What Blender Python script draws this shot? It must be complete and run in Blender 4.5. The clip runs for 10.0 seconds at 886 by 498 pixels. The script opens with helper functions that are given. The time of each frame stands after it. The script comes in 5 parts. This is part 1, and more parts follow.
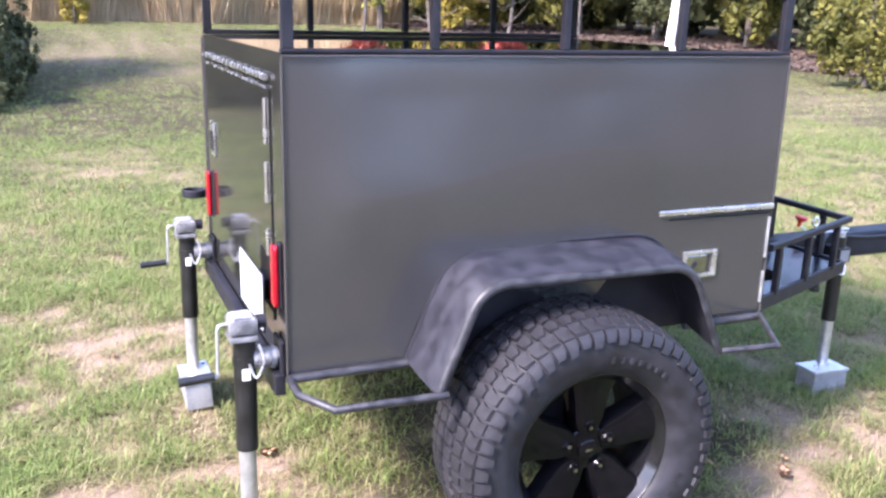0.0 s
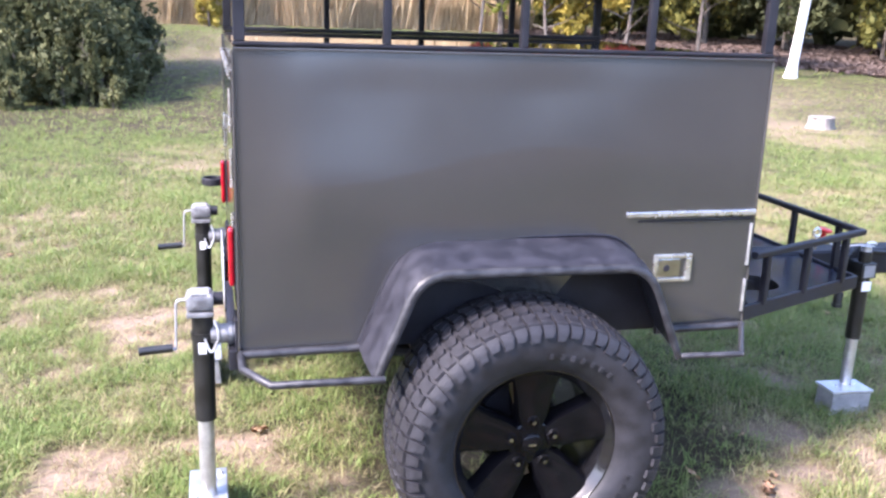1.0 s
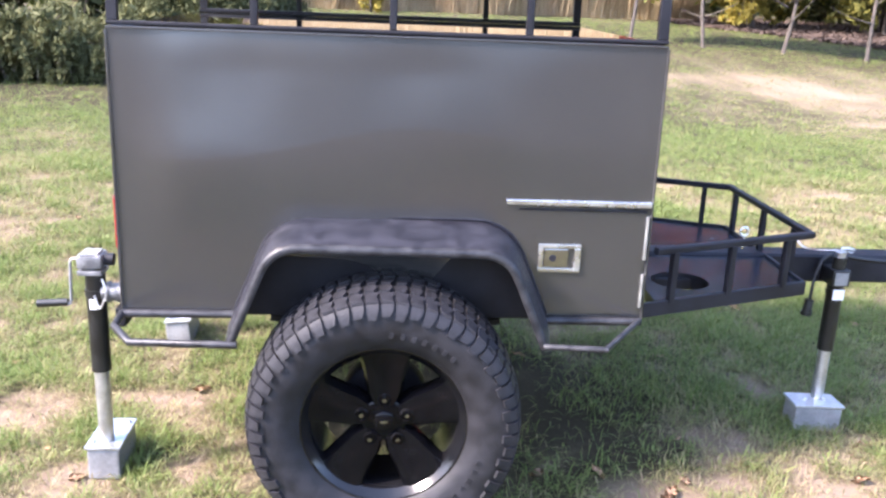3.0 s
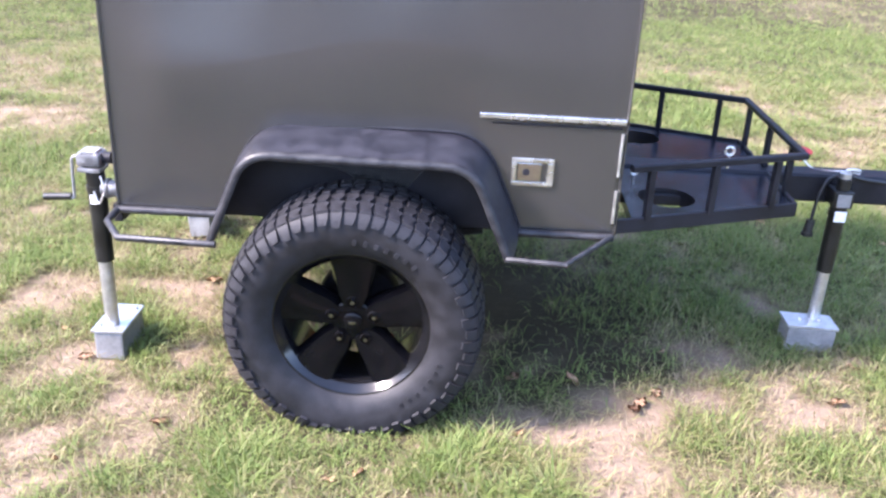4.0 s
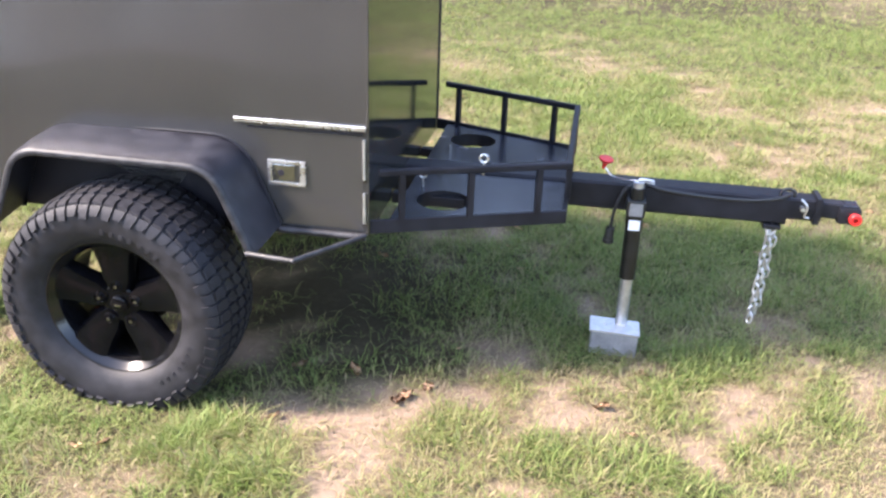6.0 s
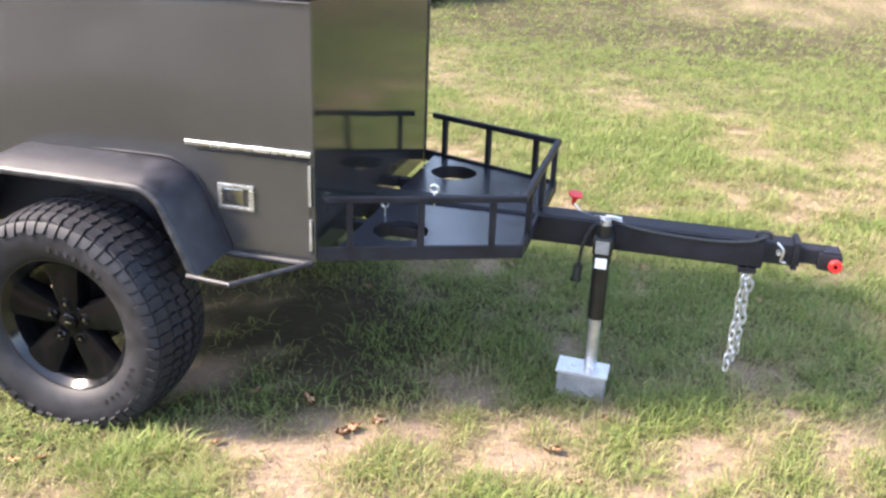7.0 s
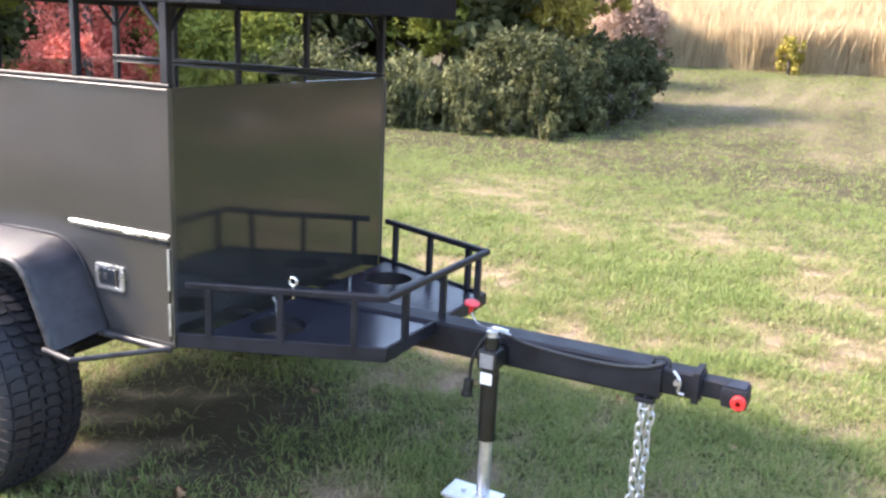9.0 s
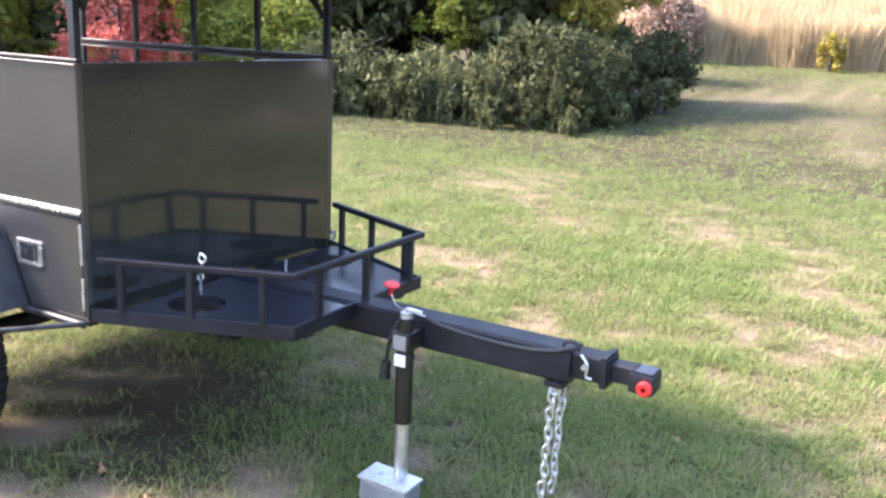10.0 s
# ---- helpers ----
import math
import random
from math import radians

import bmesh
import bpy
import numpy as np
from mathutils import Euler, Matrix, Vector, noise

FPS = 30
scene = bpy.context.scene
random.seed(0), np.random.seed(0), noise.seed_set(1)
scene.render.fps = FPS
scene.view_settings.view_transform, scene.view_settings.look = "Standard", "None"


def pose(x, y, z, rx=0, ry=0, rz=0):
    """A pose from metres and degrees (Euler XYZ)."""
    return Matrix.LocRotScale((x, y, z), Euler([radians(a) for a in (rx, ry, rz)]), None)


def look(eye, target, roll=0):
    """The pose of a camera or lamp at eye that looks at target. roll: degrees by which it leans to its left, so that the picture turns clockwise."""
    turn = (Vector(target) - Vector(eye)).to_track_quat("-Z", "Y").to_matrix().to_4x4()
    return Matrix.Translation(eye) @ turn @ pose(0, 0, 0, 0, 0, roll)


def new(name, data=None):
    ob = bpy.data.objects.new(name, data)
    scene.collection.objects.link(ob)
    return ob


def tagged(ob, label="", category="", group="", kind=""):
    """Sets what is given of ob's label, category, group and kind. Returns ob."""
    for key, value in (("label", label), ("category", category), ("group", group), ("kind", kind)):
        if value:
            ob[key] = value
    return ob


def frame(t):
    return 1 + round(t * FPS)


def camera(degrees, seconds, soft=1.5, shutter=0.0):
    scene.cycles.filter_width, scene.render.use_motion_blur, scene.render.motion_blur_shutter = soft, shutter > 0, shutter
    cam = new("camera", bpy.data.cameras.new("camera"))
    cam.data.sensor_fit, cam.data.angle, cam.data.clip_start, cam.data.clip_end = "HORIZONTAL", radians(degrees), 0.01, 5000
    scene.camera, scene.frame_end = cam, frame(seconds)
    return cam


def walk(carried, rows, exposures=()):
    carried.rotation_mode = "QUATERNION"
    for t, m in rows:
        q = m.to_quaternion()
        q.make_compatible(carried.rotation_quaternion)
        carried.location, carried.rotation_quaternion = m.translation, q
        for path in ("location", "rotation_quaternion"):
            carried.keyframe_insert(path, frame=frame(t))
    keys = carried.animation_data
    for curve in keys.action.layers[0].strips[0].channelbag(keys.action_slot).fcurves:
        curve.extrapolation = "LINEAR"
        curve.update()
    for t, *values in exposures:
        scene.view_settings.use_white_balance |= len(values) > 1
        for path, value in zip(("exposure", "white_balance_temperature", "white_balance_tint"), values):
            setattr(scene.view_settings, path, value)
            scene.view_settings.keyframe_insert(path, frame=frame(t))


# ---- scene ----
cam = camera(52.6, 10.0, soft=2.5)
PATH = [
    (0, (-0.471, -2.068, 1.466), (0.288, -0.293, 0.943), 1.5),
    (0.5, (-0.266, -2.232, 1.46), (0.355, -0.398, 0.96), 1.3),
    (1, (-0.064, -2.28, 1.454), (0.435, -0.413, 0.938), 2.0),
    (1.5, (0.154, -2.314, 1.459), (0.534, -0.422, 0.937), 1.9),
    (2, (0.374, -2.396, 1.493), (0.66, -0.493, 0.95), 2.2),
    (2.2, (0.444, -2.447, 1.456), (0.694, -0.528, 0.950), 2.1),
    (3.3, (0.848, -2.452, 1.488), (0.921, -0.553, 0.863), 2.4),
    (3.5, (0.908, -2.433, 1.503), (0.941, -0.557, 0.812), 2.4),
    (4, (1.082, -2.501, 1.563), (1.015, -0.666, 0.77), 2.6),
    (4.5, (1.31, -2.608, 1.623), (1.147, -0.784, 0.819), 2.5),
    (5, (1.548, -2.594, 1.646), (1.363, -0.771, 0.844), 2.4),
    (5.5, (1.831, -2.549, 1.689), (1.615, -0.737, 0.869), 2.4),
    (5.7, (1.971, -2.544, 1.698), (1.727, -0.737, 0.875), 2.2),
    (6.8, (2.462, -2.429, 1.663), (2.035, -0.637, 0.885), 2.1),
    (7, (2.531, -2.396, 1.665), (2.066, -0.602, 0.914), 2.1),
    (7.5, (2.761, -2.334, 1.643), (2.174, -0.537, 0.99), 2.3),
    (8, (2.968, -2.22, 1.621), (2.242, -0.433, 1.093), 2.4),
    (8.5, (3.169, -2.052, 1.58), (2.357, -0.285, 1.11), 2.5),
    (9, (3.399, -1.964, 1.551), (2.525, -0.229, 1.076), 2.6),
    (9.5, (3.608, -1.901, 1.533), (2.681, -0.196, 1.051), 2.7),
    (10, (3.743, -1.748, 1.506), (2.783, -0.061, 1.022), 2.7),
]
# the clip's camera starts out cooler and grows warmer
walk(cam, [(t, look(eye, target, roll)) for t, eye, target, roll in PATH],
     [(0, 2.88, 6200, 27), (2, 2.96, 6400, 24), (3.5, 2.95, 6520, 23), (4.5, 2.86, 6060, 26), (5, 2.86, 6120, 25), (5.5, 2.84, 6600, 22), (8, 3.02, 7550, 17), (10, 3.08, 6850, 20)])


# ---- world, sun, exposure ----
SUN_AZ, SUN_EL = 199.0, 43.0      # degrees: the sun stands towards -x and a little towards -y
sun_dir = Vector((math.cos(radians(SUN_AZ)) * math.cos(radians(SUN_EL)), math.sin(radians(SUN_AZ)) * math.cos(radians(SUN_EL)), math.sin(radians(SUN_EL))))
world = bpy.data.worlds.new("world")
scene.world = world
world.use_nodes = True
sky = world.node_tree.nodes.new("ShaderNodeTexSky")
sky.sky_type, sky.sun_disc = "NISHITA", False
sky.sun_elevation, sky.sun_rotation = radians(SUN_EL), radians(90 - SUN_AZ)
background = world.node_tree.nodes["Background"]
world.node_tree.links.new(sky.outputs[0], background.inputs[0])
background.inputs[1].default_value = 0.15
sun = new("sun", bpy.data.lights.new("sun", "SUN"))
sun.data.energy, sun.data.angle, sun.data.color = 2.4, radians(9.0), (1.0, 0.95, 0.87)
sun.matrix_world = look(sun_dir * 30, (0, 0, 0))


# ---- materials ----
def surface(name, one, two, scale=8.0, rough=(0.5, 0.6), metal=0.0, bump=0.0, bump_scale=60.0, island=0.0, coat=0.0, leaf=0.0, specular=0.5, pick=None):
    """A node material: two colours mixed by noise at two scales, roughness that varies, fine relief."""
    m = bpy.data.materials.new(name)
    m.use_nodes = True
    nodes, links = m.node_tree.nodes, m.node_tree.links
    p = nodes["Principled BSDF"]
    where = nodes.new("ShaderNodeTexCoord")
    big, fine = nodes.new("ShaderNodeTexNoise"), nodes.new("ShaderNodeTexNoise")
    big.inputs["Scale"].default_value, big.inputs["Detail"].default_value = scale, 4
    fine.inputs["Scale"].default_value, fine.inputs["Detail"].default_value = bump_scale, 3
    for n in (big, fine):
        links.new(where.outputs["Object"], n.inputs["Vector"])
    blend = nodes.new("ShaderNodeMath")
    blend.operation = "MULTIPLY_ADD"
    links.new(fine.outputs["Fac"], blend.inputs[0])
    blend.inputs[1].default_value = 0.4
    links.new(big.outputs["Fac"], blend.inputs[2])
    ramp = nodes.new("ShaderNodeMapRange")
    ramp.inputs["From Min"].default_value, ramp.inputs["From Max"].default_value = 0.45, 0.95
    ramp.interpolation_type = "SMOOTHSTEP"
    links.new(blend.outputs[0], ramp.inputs["Value"])
    mix = nodes.new("ShaderNodeMix")
    mix.data_type = "RGBA"
    mix.inputs["A"].default_value, mix.inputs["B"].default_value = (*one, 1), (*two, 1)
    fac = ramp.outputs[0]
    if island:
        geo, add = nodes.new("ShaderNodeNewGeometry"), nodes.new("ShaderNodeMix")
        add.inputs["Factor"].default_value = island
        links.new(fac, add.inputs["A"])
        links.new(geo.outputs["Random Per Island"], add.inputs["B"])
        fac = add.outputs[0]
    links.new(fac, mix.inputs["Factor"])
    colour = mix.outputs["Result"]
    if pick:
        info, many = nodes.new("ShaderNodeObjectInfo"), nodes.new("ShaderNodeMix")
        many.data_type = "RGBA"
        many.inputs["B"].default_value = (*pick, 1)
        links.new(info.outputs["Random"], many.inputs["Factor"])
        links.new(colour, many.inputs["A"])
        colour = many.outputs["Result"]
    links.new(colour, p.inputs["Base Color"])
    r = nodes.new("ShaderNodeMapRange")
    r.inputs["From Min"].default_value, r.inputs["From Max"].default_value = 0.25, 0.75
    r.interpolation_type = "SMOOTHSTEP"
    r.inputs["To Min"].default_value, r.inputs["To Max"].default_value = rough
    links.new(big.outputs["Fac"], r.inputs["Value"])
    links.new(r.outputs[0], p.inputs["Roughness"])
    p.inputs["Metallic"].default_value = metal
    p.inputs["Specular IOR Level"].default_value = specular
    p.inputs["Coat Weight"].default_value = coat
    p.inputs["Coat Roughness"].default_value = 0.08
    if bump:
        b = nodes.new("ShaderNodeBump")
        b.inputs["Strength"].default_value, b.inputs["Distance"].default_value = bump, 0.004
        links.new(fine.outputs["Fac"], b.inputs["Height"])
        links.new(b.outputs[0], p.inputs["Normal"])
    if leaf:
        glow, both = nodes.new("ShaderNodeBsdfTranslucent"), nodes.new("ShaderNodeMixShader")
        links.new(colour, glow.inputs["Color"])
        both.inputs[0].default_value = leaf
        links.new(p.outputs[0], both.inputs[1])
        links.new(glow.outputs[0], both.inputs[2])
        links.new(both.outputs[0], nodes["Material Output"].inputs["Surface"])
    return m


def turf(name, blades):
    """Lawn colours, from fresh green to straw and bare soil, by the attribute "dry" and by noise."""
    m = bpy.data.materials.new(name)
    m.use_nodes = True
    nodes, links = m.node_tree.nodes, m.node_tree.links
    p = nodes["Principled BSDF"]
    attr = nodes.new("ShaderNodeAttribute")
    attr.attribute_name = "dry"
    where = nodes.new("ShaderNodeTexCoord")
    noise_a = nodes.new("ShaderNodeTexNoise")
    noise_a.inputs["Scale"].default_value, noise_a.inputs["Detail"].default_value, noise_a.inputs["Roughness"].default_value = 34.0, 6, 0.7
    links.new(where.outputs["Object"], noise_a.inputs["Vector"])
    jitter = nodes.new("ShaderNodeMath")
    jitter.operation = "MULTIPLY_ADD"
    if blades:
        geo = nodes.new("ShaderNodeNewGeometry")
        links.new(geo.outputs["Random Per Island"], jitter.inputs[0])
        jitter.inputs[1].default_value = 0.75
        low = -0.36
    else:
        links.new(noise_a.outputs["Fac"], jitter.inputs[0])
        jitter.inputs[1].default_value = 0.9
        low = -0.45
    jitter.inputs[2].default_value = low
    add = nodes.new("ShaderNodeMath")
    add.operation = "ADD"
    links.new(attr.outputs["Fac"], add.inputs[0])
    links.new(jitter.outputs[0], add.inputs[1])
    ramp = nodes.new("ShaderNodeValToRGB")
    e = ramp.color_ramp.elements
    if blades:
        stops = [(0.0, (0.145, 0.203, 0.056)), (0.3, (0.212, 0.246, 0.084)), (0.55, (0.275, 0.255, 0.12)), (0.8, (0.305, 0.257, 0.145)), (1.0, (0.30, 0.24, 0.155))]
    else:
        # the dark first stop deepens the shade painted under the trailer
        stops = [(0.0, (0.040, 0.034, 0.020)), (0.35, (0.074, 0.063, 0.037)), (0.6, (0.135, 0.108, 0.07)), (0.82, (0.185, 0.14, 0.095)), (1.0, (0.22, 0.162, 0.12))]
    e[0].position, e[0].color = stops[0][0], (*stops[0][1], 1)
    e[1].position, e[1].color = stops[-1][0], (*stops[-1][1], 1)
    for at, c in stops[1:-1]:
        e.new(at).color = (*c, 1)
    links.new(add.outputs[0], ramp.inputs[0])
    links.new(ramp.outputs[0], p.inputs["Base Color"])
    p.inputs["Roughness"].default_value = 0.6 if blades else 0.9
    p.inputs["Specular IOR Level"].default_value = 0.25 if blades else 0.1
    if blades:
        glow, both = nodes.new("ShaderNodeBsdfTranslucent"), nodes.new("ShaderNodeMixShader")
        links.new(ramp.outputs[0], glow.inputs["Color"])
        both.inputs[0].default_value = 0.4
        links.new(p.outputs[0], both.inputs[1])
        links.new(glow.outputs[0], both.inputs[2])
        links.new(both.outputs[0], nodes["Material Output"].inputs["Surface"])
    else:
        b = nodes.new("ShaderNodeBump")
        b.inputs["Strength"].default_value, b.inputs["Distance"].default_value = 0.6, 0.014
        links.new(noise_a.outputs["Fac"], b.inputs["Height"])
        links.new(b.outputs[0], p.inputs["Normal"])
    return m


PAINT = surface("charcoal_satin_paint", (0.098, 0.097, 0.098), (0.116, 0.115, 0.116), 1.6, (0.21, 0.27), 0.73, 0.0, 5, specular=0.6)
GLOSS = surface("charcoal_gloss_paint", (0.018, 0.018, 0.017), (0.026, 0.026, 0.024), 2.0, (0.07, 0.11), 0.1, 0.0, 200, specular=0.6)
LID = surface("dark_gloss_lid", (0.02, 0.02, 0.02), (0.03, 0.03, 0.028), 3.0, (0.0, 0.03), 0.0, 0.0, 200, specular=0.5)
FRAME = surface("black_frame_paint", (0.008, 0.008, 0.011), (0.017, 0.017, 0.022), 12, (0.42, 0.56), 0.0, 0.1, 260, specular=0.26)
DECK = surface("black_deck_paint", (0.010, 0.011, 0.018), (0.017, 0.018, 0.028), 9, (0.18, 0.28), 0.0, 0.03, 180, specular=0.42)
FENDER = surface("black_bedliner", (0.011, 0.011, 0.015), (0.027, 0.027, 0.035), 22, (0.30, 0.44), 0.0, 0.35, 420, specular=0.44)
WORN = surface("worn_black_edge", (0.010, 0.010, 0.012), (0.038, 0.038, 0.042), 30, (0.35, 0.5), 0.0, 0.2, 200, specular=0.35)
RUBBER = surface("tyre_rubber", (0.011, 0.0108, 0.0128), (0.023, 0.0225, 0.027), 22, (0.45, 0.62), 0.0, 0.35, 240, specular=0.3)
RIM = surface("gloss_black_alloy", (0.002, 0.002, 0.003), (0.004, 0.004, 0.005), 20, (0.06, 0.10), 0.0, 0.0, 100, specular=0.15)
RIMLIP = surface("polished_black_lip", (0.004, 0.004, 0.005), (0.008, 0.008, 0.009), 20, (0.11, 0.19), 0.0, 0.0, 100, specular=0.5)
CHROME = surface("dark_chrome", (0.3, 0.3, 0.31), (0.45, 0.45, 0.46), 40, (0.12, 0.2), 1.0)
NUT = surface("dark_nut_chrome", (0.16, 0.16, 0.17), (0.28, 0.28, 0.29), 40, (0.12, 0.22), 1.0)
ZINC = surface("zinc_plated_steel", (0.5, 0.5, 0.51), (0.68, 0.68, 0.68), 30, (0.3, 0.45), 0.85, 0.15, 160)
FOOT = surface("galvanised_steel", (0.20, 0.20, 0.21), (0.33, 0.33, 0.335), 16, (0.4, 0.6), 0.35, 0.2, 90)
CAST = surface("dull_cast_metal", (0.10, 0.10, 0.105), (0.24, 0.24, 0.245), 26, (0.4, 0.6), 0.3, 0.5, 120)
TRIM = surface("polished_aluminium", (0.5, 0.5, 0.5), (0.68, 0.68, 0.67), 20, (0.2, 0.32), 0.9)
JACK = surface("black_jack_tube", (0.006, 0.006, 0.006), (0.012, 0.012, 0.012), 18, (0.3, 0.42))
RED = surface("red_lens", (0.24, 0.002, 0.010), (0.32, 0.003, 0.014), 60, (0.1, 0.2), coat=0.5)
REDPLASTIC = surface("red_plastic", (0.55, 0.02, 0.02), (0.66, 0.03, 0.025), 60, (0.35, 0.45))
WHITE = surface("white_plate", (0.40, 0.43, 0.46), (0.50, 0.52, 0.54), 30, (0.3, 0.4))
BLUEGREY = surface("grey_print", (0.18, 0.20, 0.25), (0.25, 0.27, 0.31), 30, (0.4, 0.5))
STICKER = surface("white_sticker", (0.72, 0.72, 0.72), (0.85, 0.85, 0.85), 80, (0.35, 0.5))
CABLE = surface("black_cable", (0.012, 0.012, 0.012), (0.02, 0.02, 0.02), 40, (0.45, 0.6))
COVER = surface("black_pvc_cover", (0.004, 0.004, 0.006), (0.008, 0.008, 0.010), 5, (0.55, 0.7), 0.0, 0.4, 40, specular=0.1)
BASEPLATE = surface("white_coated_board", (0.68, 0.67, 0.66), (0.78, 0.78, 0.78), 10, (0.3, 0.45))
BROWNCLOTH = surface("reddish_brown_canvas", (0.22, 0.12, 0.09), (0.34, 0.20, 0.15), 9, (0.8, 0.9), 0.0, 0.5, 120)
BOARD = surface("dull_grey_board", (0.24, 0.22, 0.20), (0.40, 0.37, 0.33), 7, (0.4, 0.6), 0.0, 0.3, 60)
BARK = surface("grey_bark", (0.055, 0.047, 0.04), (0.12, 0.10, 0.085), 9, (0.85, 0.95), 0.0, 1.0, 40)
POLE = surface("white_painted_pole", (0.7, 0.69, 0.65), (0.8, 0.79, 0.76), 4, (0.5, 0.65), 0.0, 0.3, 60)
STUMPWOOD = surface("weathered_cut_wood", (0.12, 0.105, 0.09), (0.28, 0.25, 0.215), 12, (0.8, 0.9), 0.0, 0.6, 60)
LEAF_DARK = surface("dark_green_leaves", (0.033, 0.041, 0.018), (0.098, 0.105, 0.044), 1.2, (0.6, 0.8), 0.0, 0, 30, island=0.5, leaf=0.32, specular=0.2)
LEAF_GREY = surface("grey_green_leaves", (0.033, 0.045, 0.018), (0.175, 0.175, 0.078), 1.8, (0.6, 0.8), 0.0, 0, 30, island=0.6, leaf=0.25, specular=0.2)
LEAF_LIME = surface("yellow_green_leaves", (0.07, 0.11, 0.022), (0.28, 0.285, 0.055), 0.7, (0.6, 0.8), 0.0, 0, 30, island=0.55, leaf=0.35, specular=0.2)
LEAF_OLIVE = surface("olive_autumn_leaves", (0.030, 0.043, 0.015), (0.20, 0.18, 0.04), 0.8, (0.6, 0.8), 0.0, 0, 30, island=0.55, leaf=0.3, specular=0.2)
LEAF_GOLD = surface("golden_leaves", (0.19, 0.18, 0.04), (0.44, 0.34, 0.075), 0.8, (0.6, 0.8), 0.0, 0, 30, island=0.55, leaf=0.35, specular=0.2)
LEAF_RED = surface("red_autumn_leaves", (0.42, 0.06, 0.055), (0.72, 0.26, 0.19), 0.9, (0.6, 0.8), 0.0, 0, 30, island=0.55, leaf=0.35, specular=0.2)
LEAF_PINK = surface("brown_pink_seed_heads", (0.30, 0.19, 0.14), (0.48, 0.35, 0.27), 0.9, (0.6, 0.8), 0.0, 0, 30, island=0.5, leaf=0.2, specular=0.2)
STRAW = surface("tall_straw_grass", (0.34, 0.25, 0.15), (0.58, 0.47, 0.29), 0.9, (0.6, 0.8), 0.0, 0, 20, island=0.5, leaf=0.3, specular=0.2)
LITTER = surface("leaf_litter", (0.050, 0.034, 0.027), (0.105, 0.070, 0.053), 1.4, (0.85, 0.95), 0.0, 0.8, 18, island=0.5)
DEADLEAF = surface("dead_leaf", (0.36, 0.20, 0.11), (0.58, 0.40, 0.25), 30, (0.6, 0.8), 0.0, 0.3, 120, leaf=0.2, pick=(0.46, 0.29, 0.19))
LAWN, BLADE = turf("lawn_soil", False), turf("grass_blades", True)


# ---- builders ----
def mesh_of(name, verts, faces, material, sharp=35):
    me = bpy.data.meshes.new(name)
    me.from_pydata([tuple(v) for v in verts], [], faces)
    me.materials.append(material)
    me.shade_smooth()
    me.set_sharp_from_angle(angle=radians(sharp))
    me.update()
    return me


def part(name, bm, material, parent, label="", sharp=40):
    """Links a bmesh, or a mesh, as one object under a thing or a part."""
    if isinstance(bm, bmesh.types.BMesh):
        me = bpy.data.meshes.new(name)
        bmesh.ops.recalc_face_normals(bm, faces=bm.faces)
        # smooth, but sharp at hard edges and where a wide flat face meets its narrow bevel
        for f in bm.faces:
            f.smooth = True
        for e in bm.edges:
            if len(e.link_faces) == 2:
                turn, a, b = e.calc_face_angle(0.0), e.link_faces[0].calc_area(), e.link_faces[1].calc_area()
                e.smooth = not (turn > radians(sharp) or (turn > radians(10) and max(a, b) > 12 * min(a, b)))
        bm.to_mesh(me)
        bm.free()
        me.materials.append(material)
    else:
        me = bm
    ob = new(name, me)
    if parent is not None:
        ob.parent = parent
        if parent.type == "EMPTY":
            ob.matrix_parent_inverse = Matrix.Translation(-parent.location)
    return tagged(ob, label)


def thing(name, place, label, category, group="", kind=""):
    ob = new(name)
    ob.location = place
    ob.empty_display_size = 0.1
    return tagged(ob, label, category, group, kind)


def add_box(bm, lo, hi, bevel=0.0, turn=None):
    """A box between two corners, bevelled, turned about its centre."""
    lo, hi = Vector(lo), Vector(hi)
    got = bmesh.ops.create_cube(bm, size=1.0)["verts"]
    m = Matrix.Translation((lo + hi) / 2)
    if turn is not None:
        m = m @ turn
    m = m @ Matrix.Diagonal((*(hi - lo), 1))
    bmesh.ops.transform(bm, matrix=m, verts=got)
    if bevel:
        edges = {e for v in got for e in v.link_edges}
        bmesh.ops.bevel(bm, geom=list(edges), offset=bevel, segments=2, profile=0.6, affect="EDGES")
    return bm


def add_sweep(bm, points, section, closed=False, up=(0, 0, 1)):
    """Sweeps a section, a list of (side, up) offsets, along a line of points."""
    points = [Vector(p) for p in points]
    rings, n = [], len(points)
    for i, p in enumerate(points):
        before = points[i - 1] if i or closed else None
        after = points[(i + 1) % n] if i < n - 1 or closed else None
        a = (p - before).normalized() if before is not None else None
        b = (after - p).normalized() if after is not None else None
        t = (a if b is None else b if a is None else (a + b)).normalized()
        stretch = 1.0 if a is None or b is None else 1 / max(0.5, t.dot(a))
        ref = Vector(up)
        if abs(t.dot(ref)) > 0.93:
            ref = Vector((1, 0, 0)) if abs(t.x) < 0.7 else Vector((0, 1, 0))
        side = t.cross(ref).normalized()
        top = side.cross(t)
        rings.append([bm.verts.new(p + side * (u * (stretch if abs(t.z) < 0.5 else 1)) + top * v) for u, v in section])
    k = len(section)
    for i in range(n if closed else n - 1):
        r, s = rings[i], rings[(i + 1) % n]
        for j in range(k):
            bm.faces.new((r[j], r[(j + 1) % k], s[(j + 1) % k], s[j]))
    if not closed:
        bm.faces.new(rings[0])
        bm.faces.new(rings[-1])
    return bm


def round_section(r, seg=10):
    return [(r * math.cos(2 * math.pi * i / seg), r * math.sin(2 * math.pi * i / seg)) for i in range(seg)]


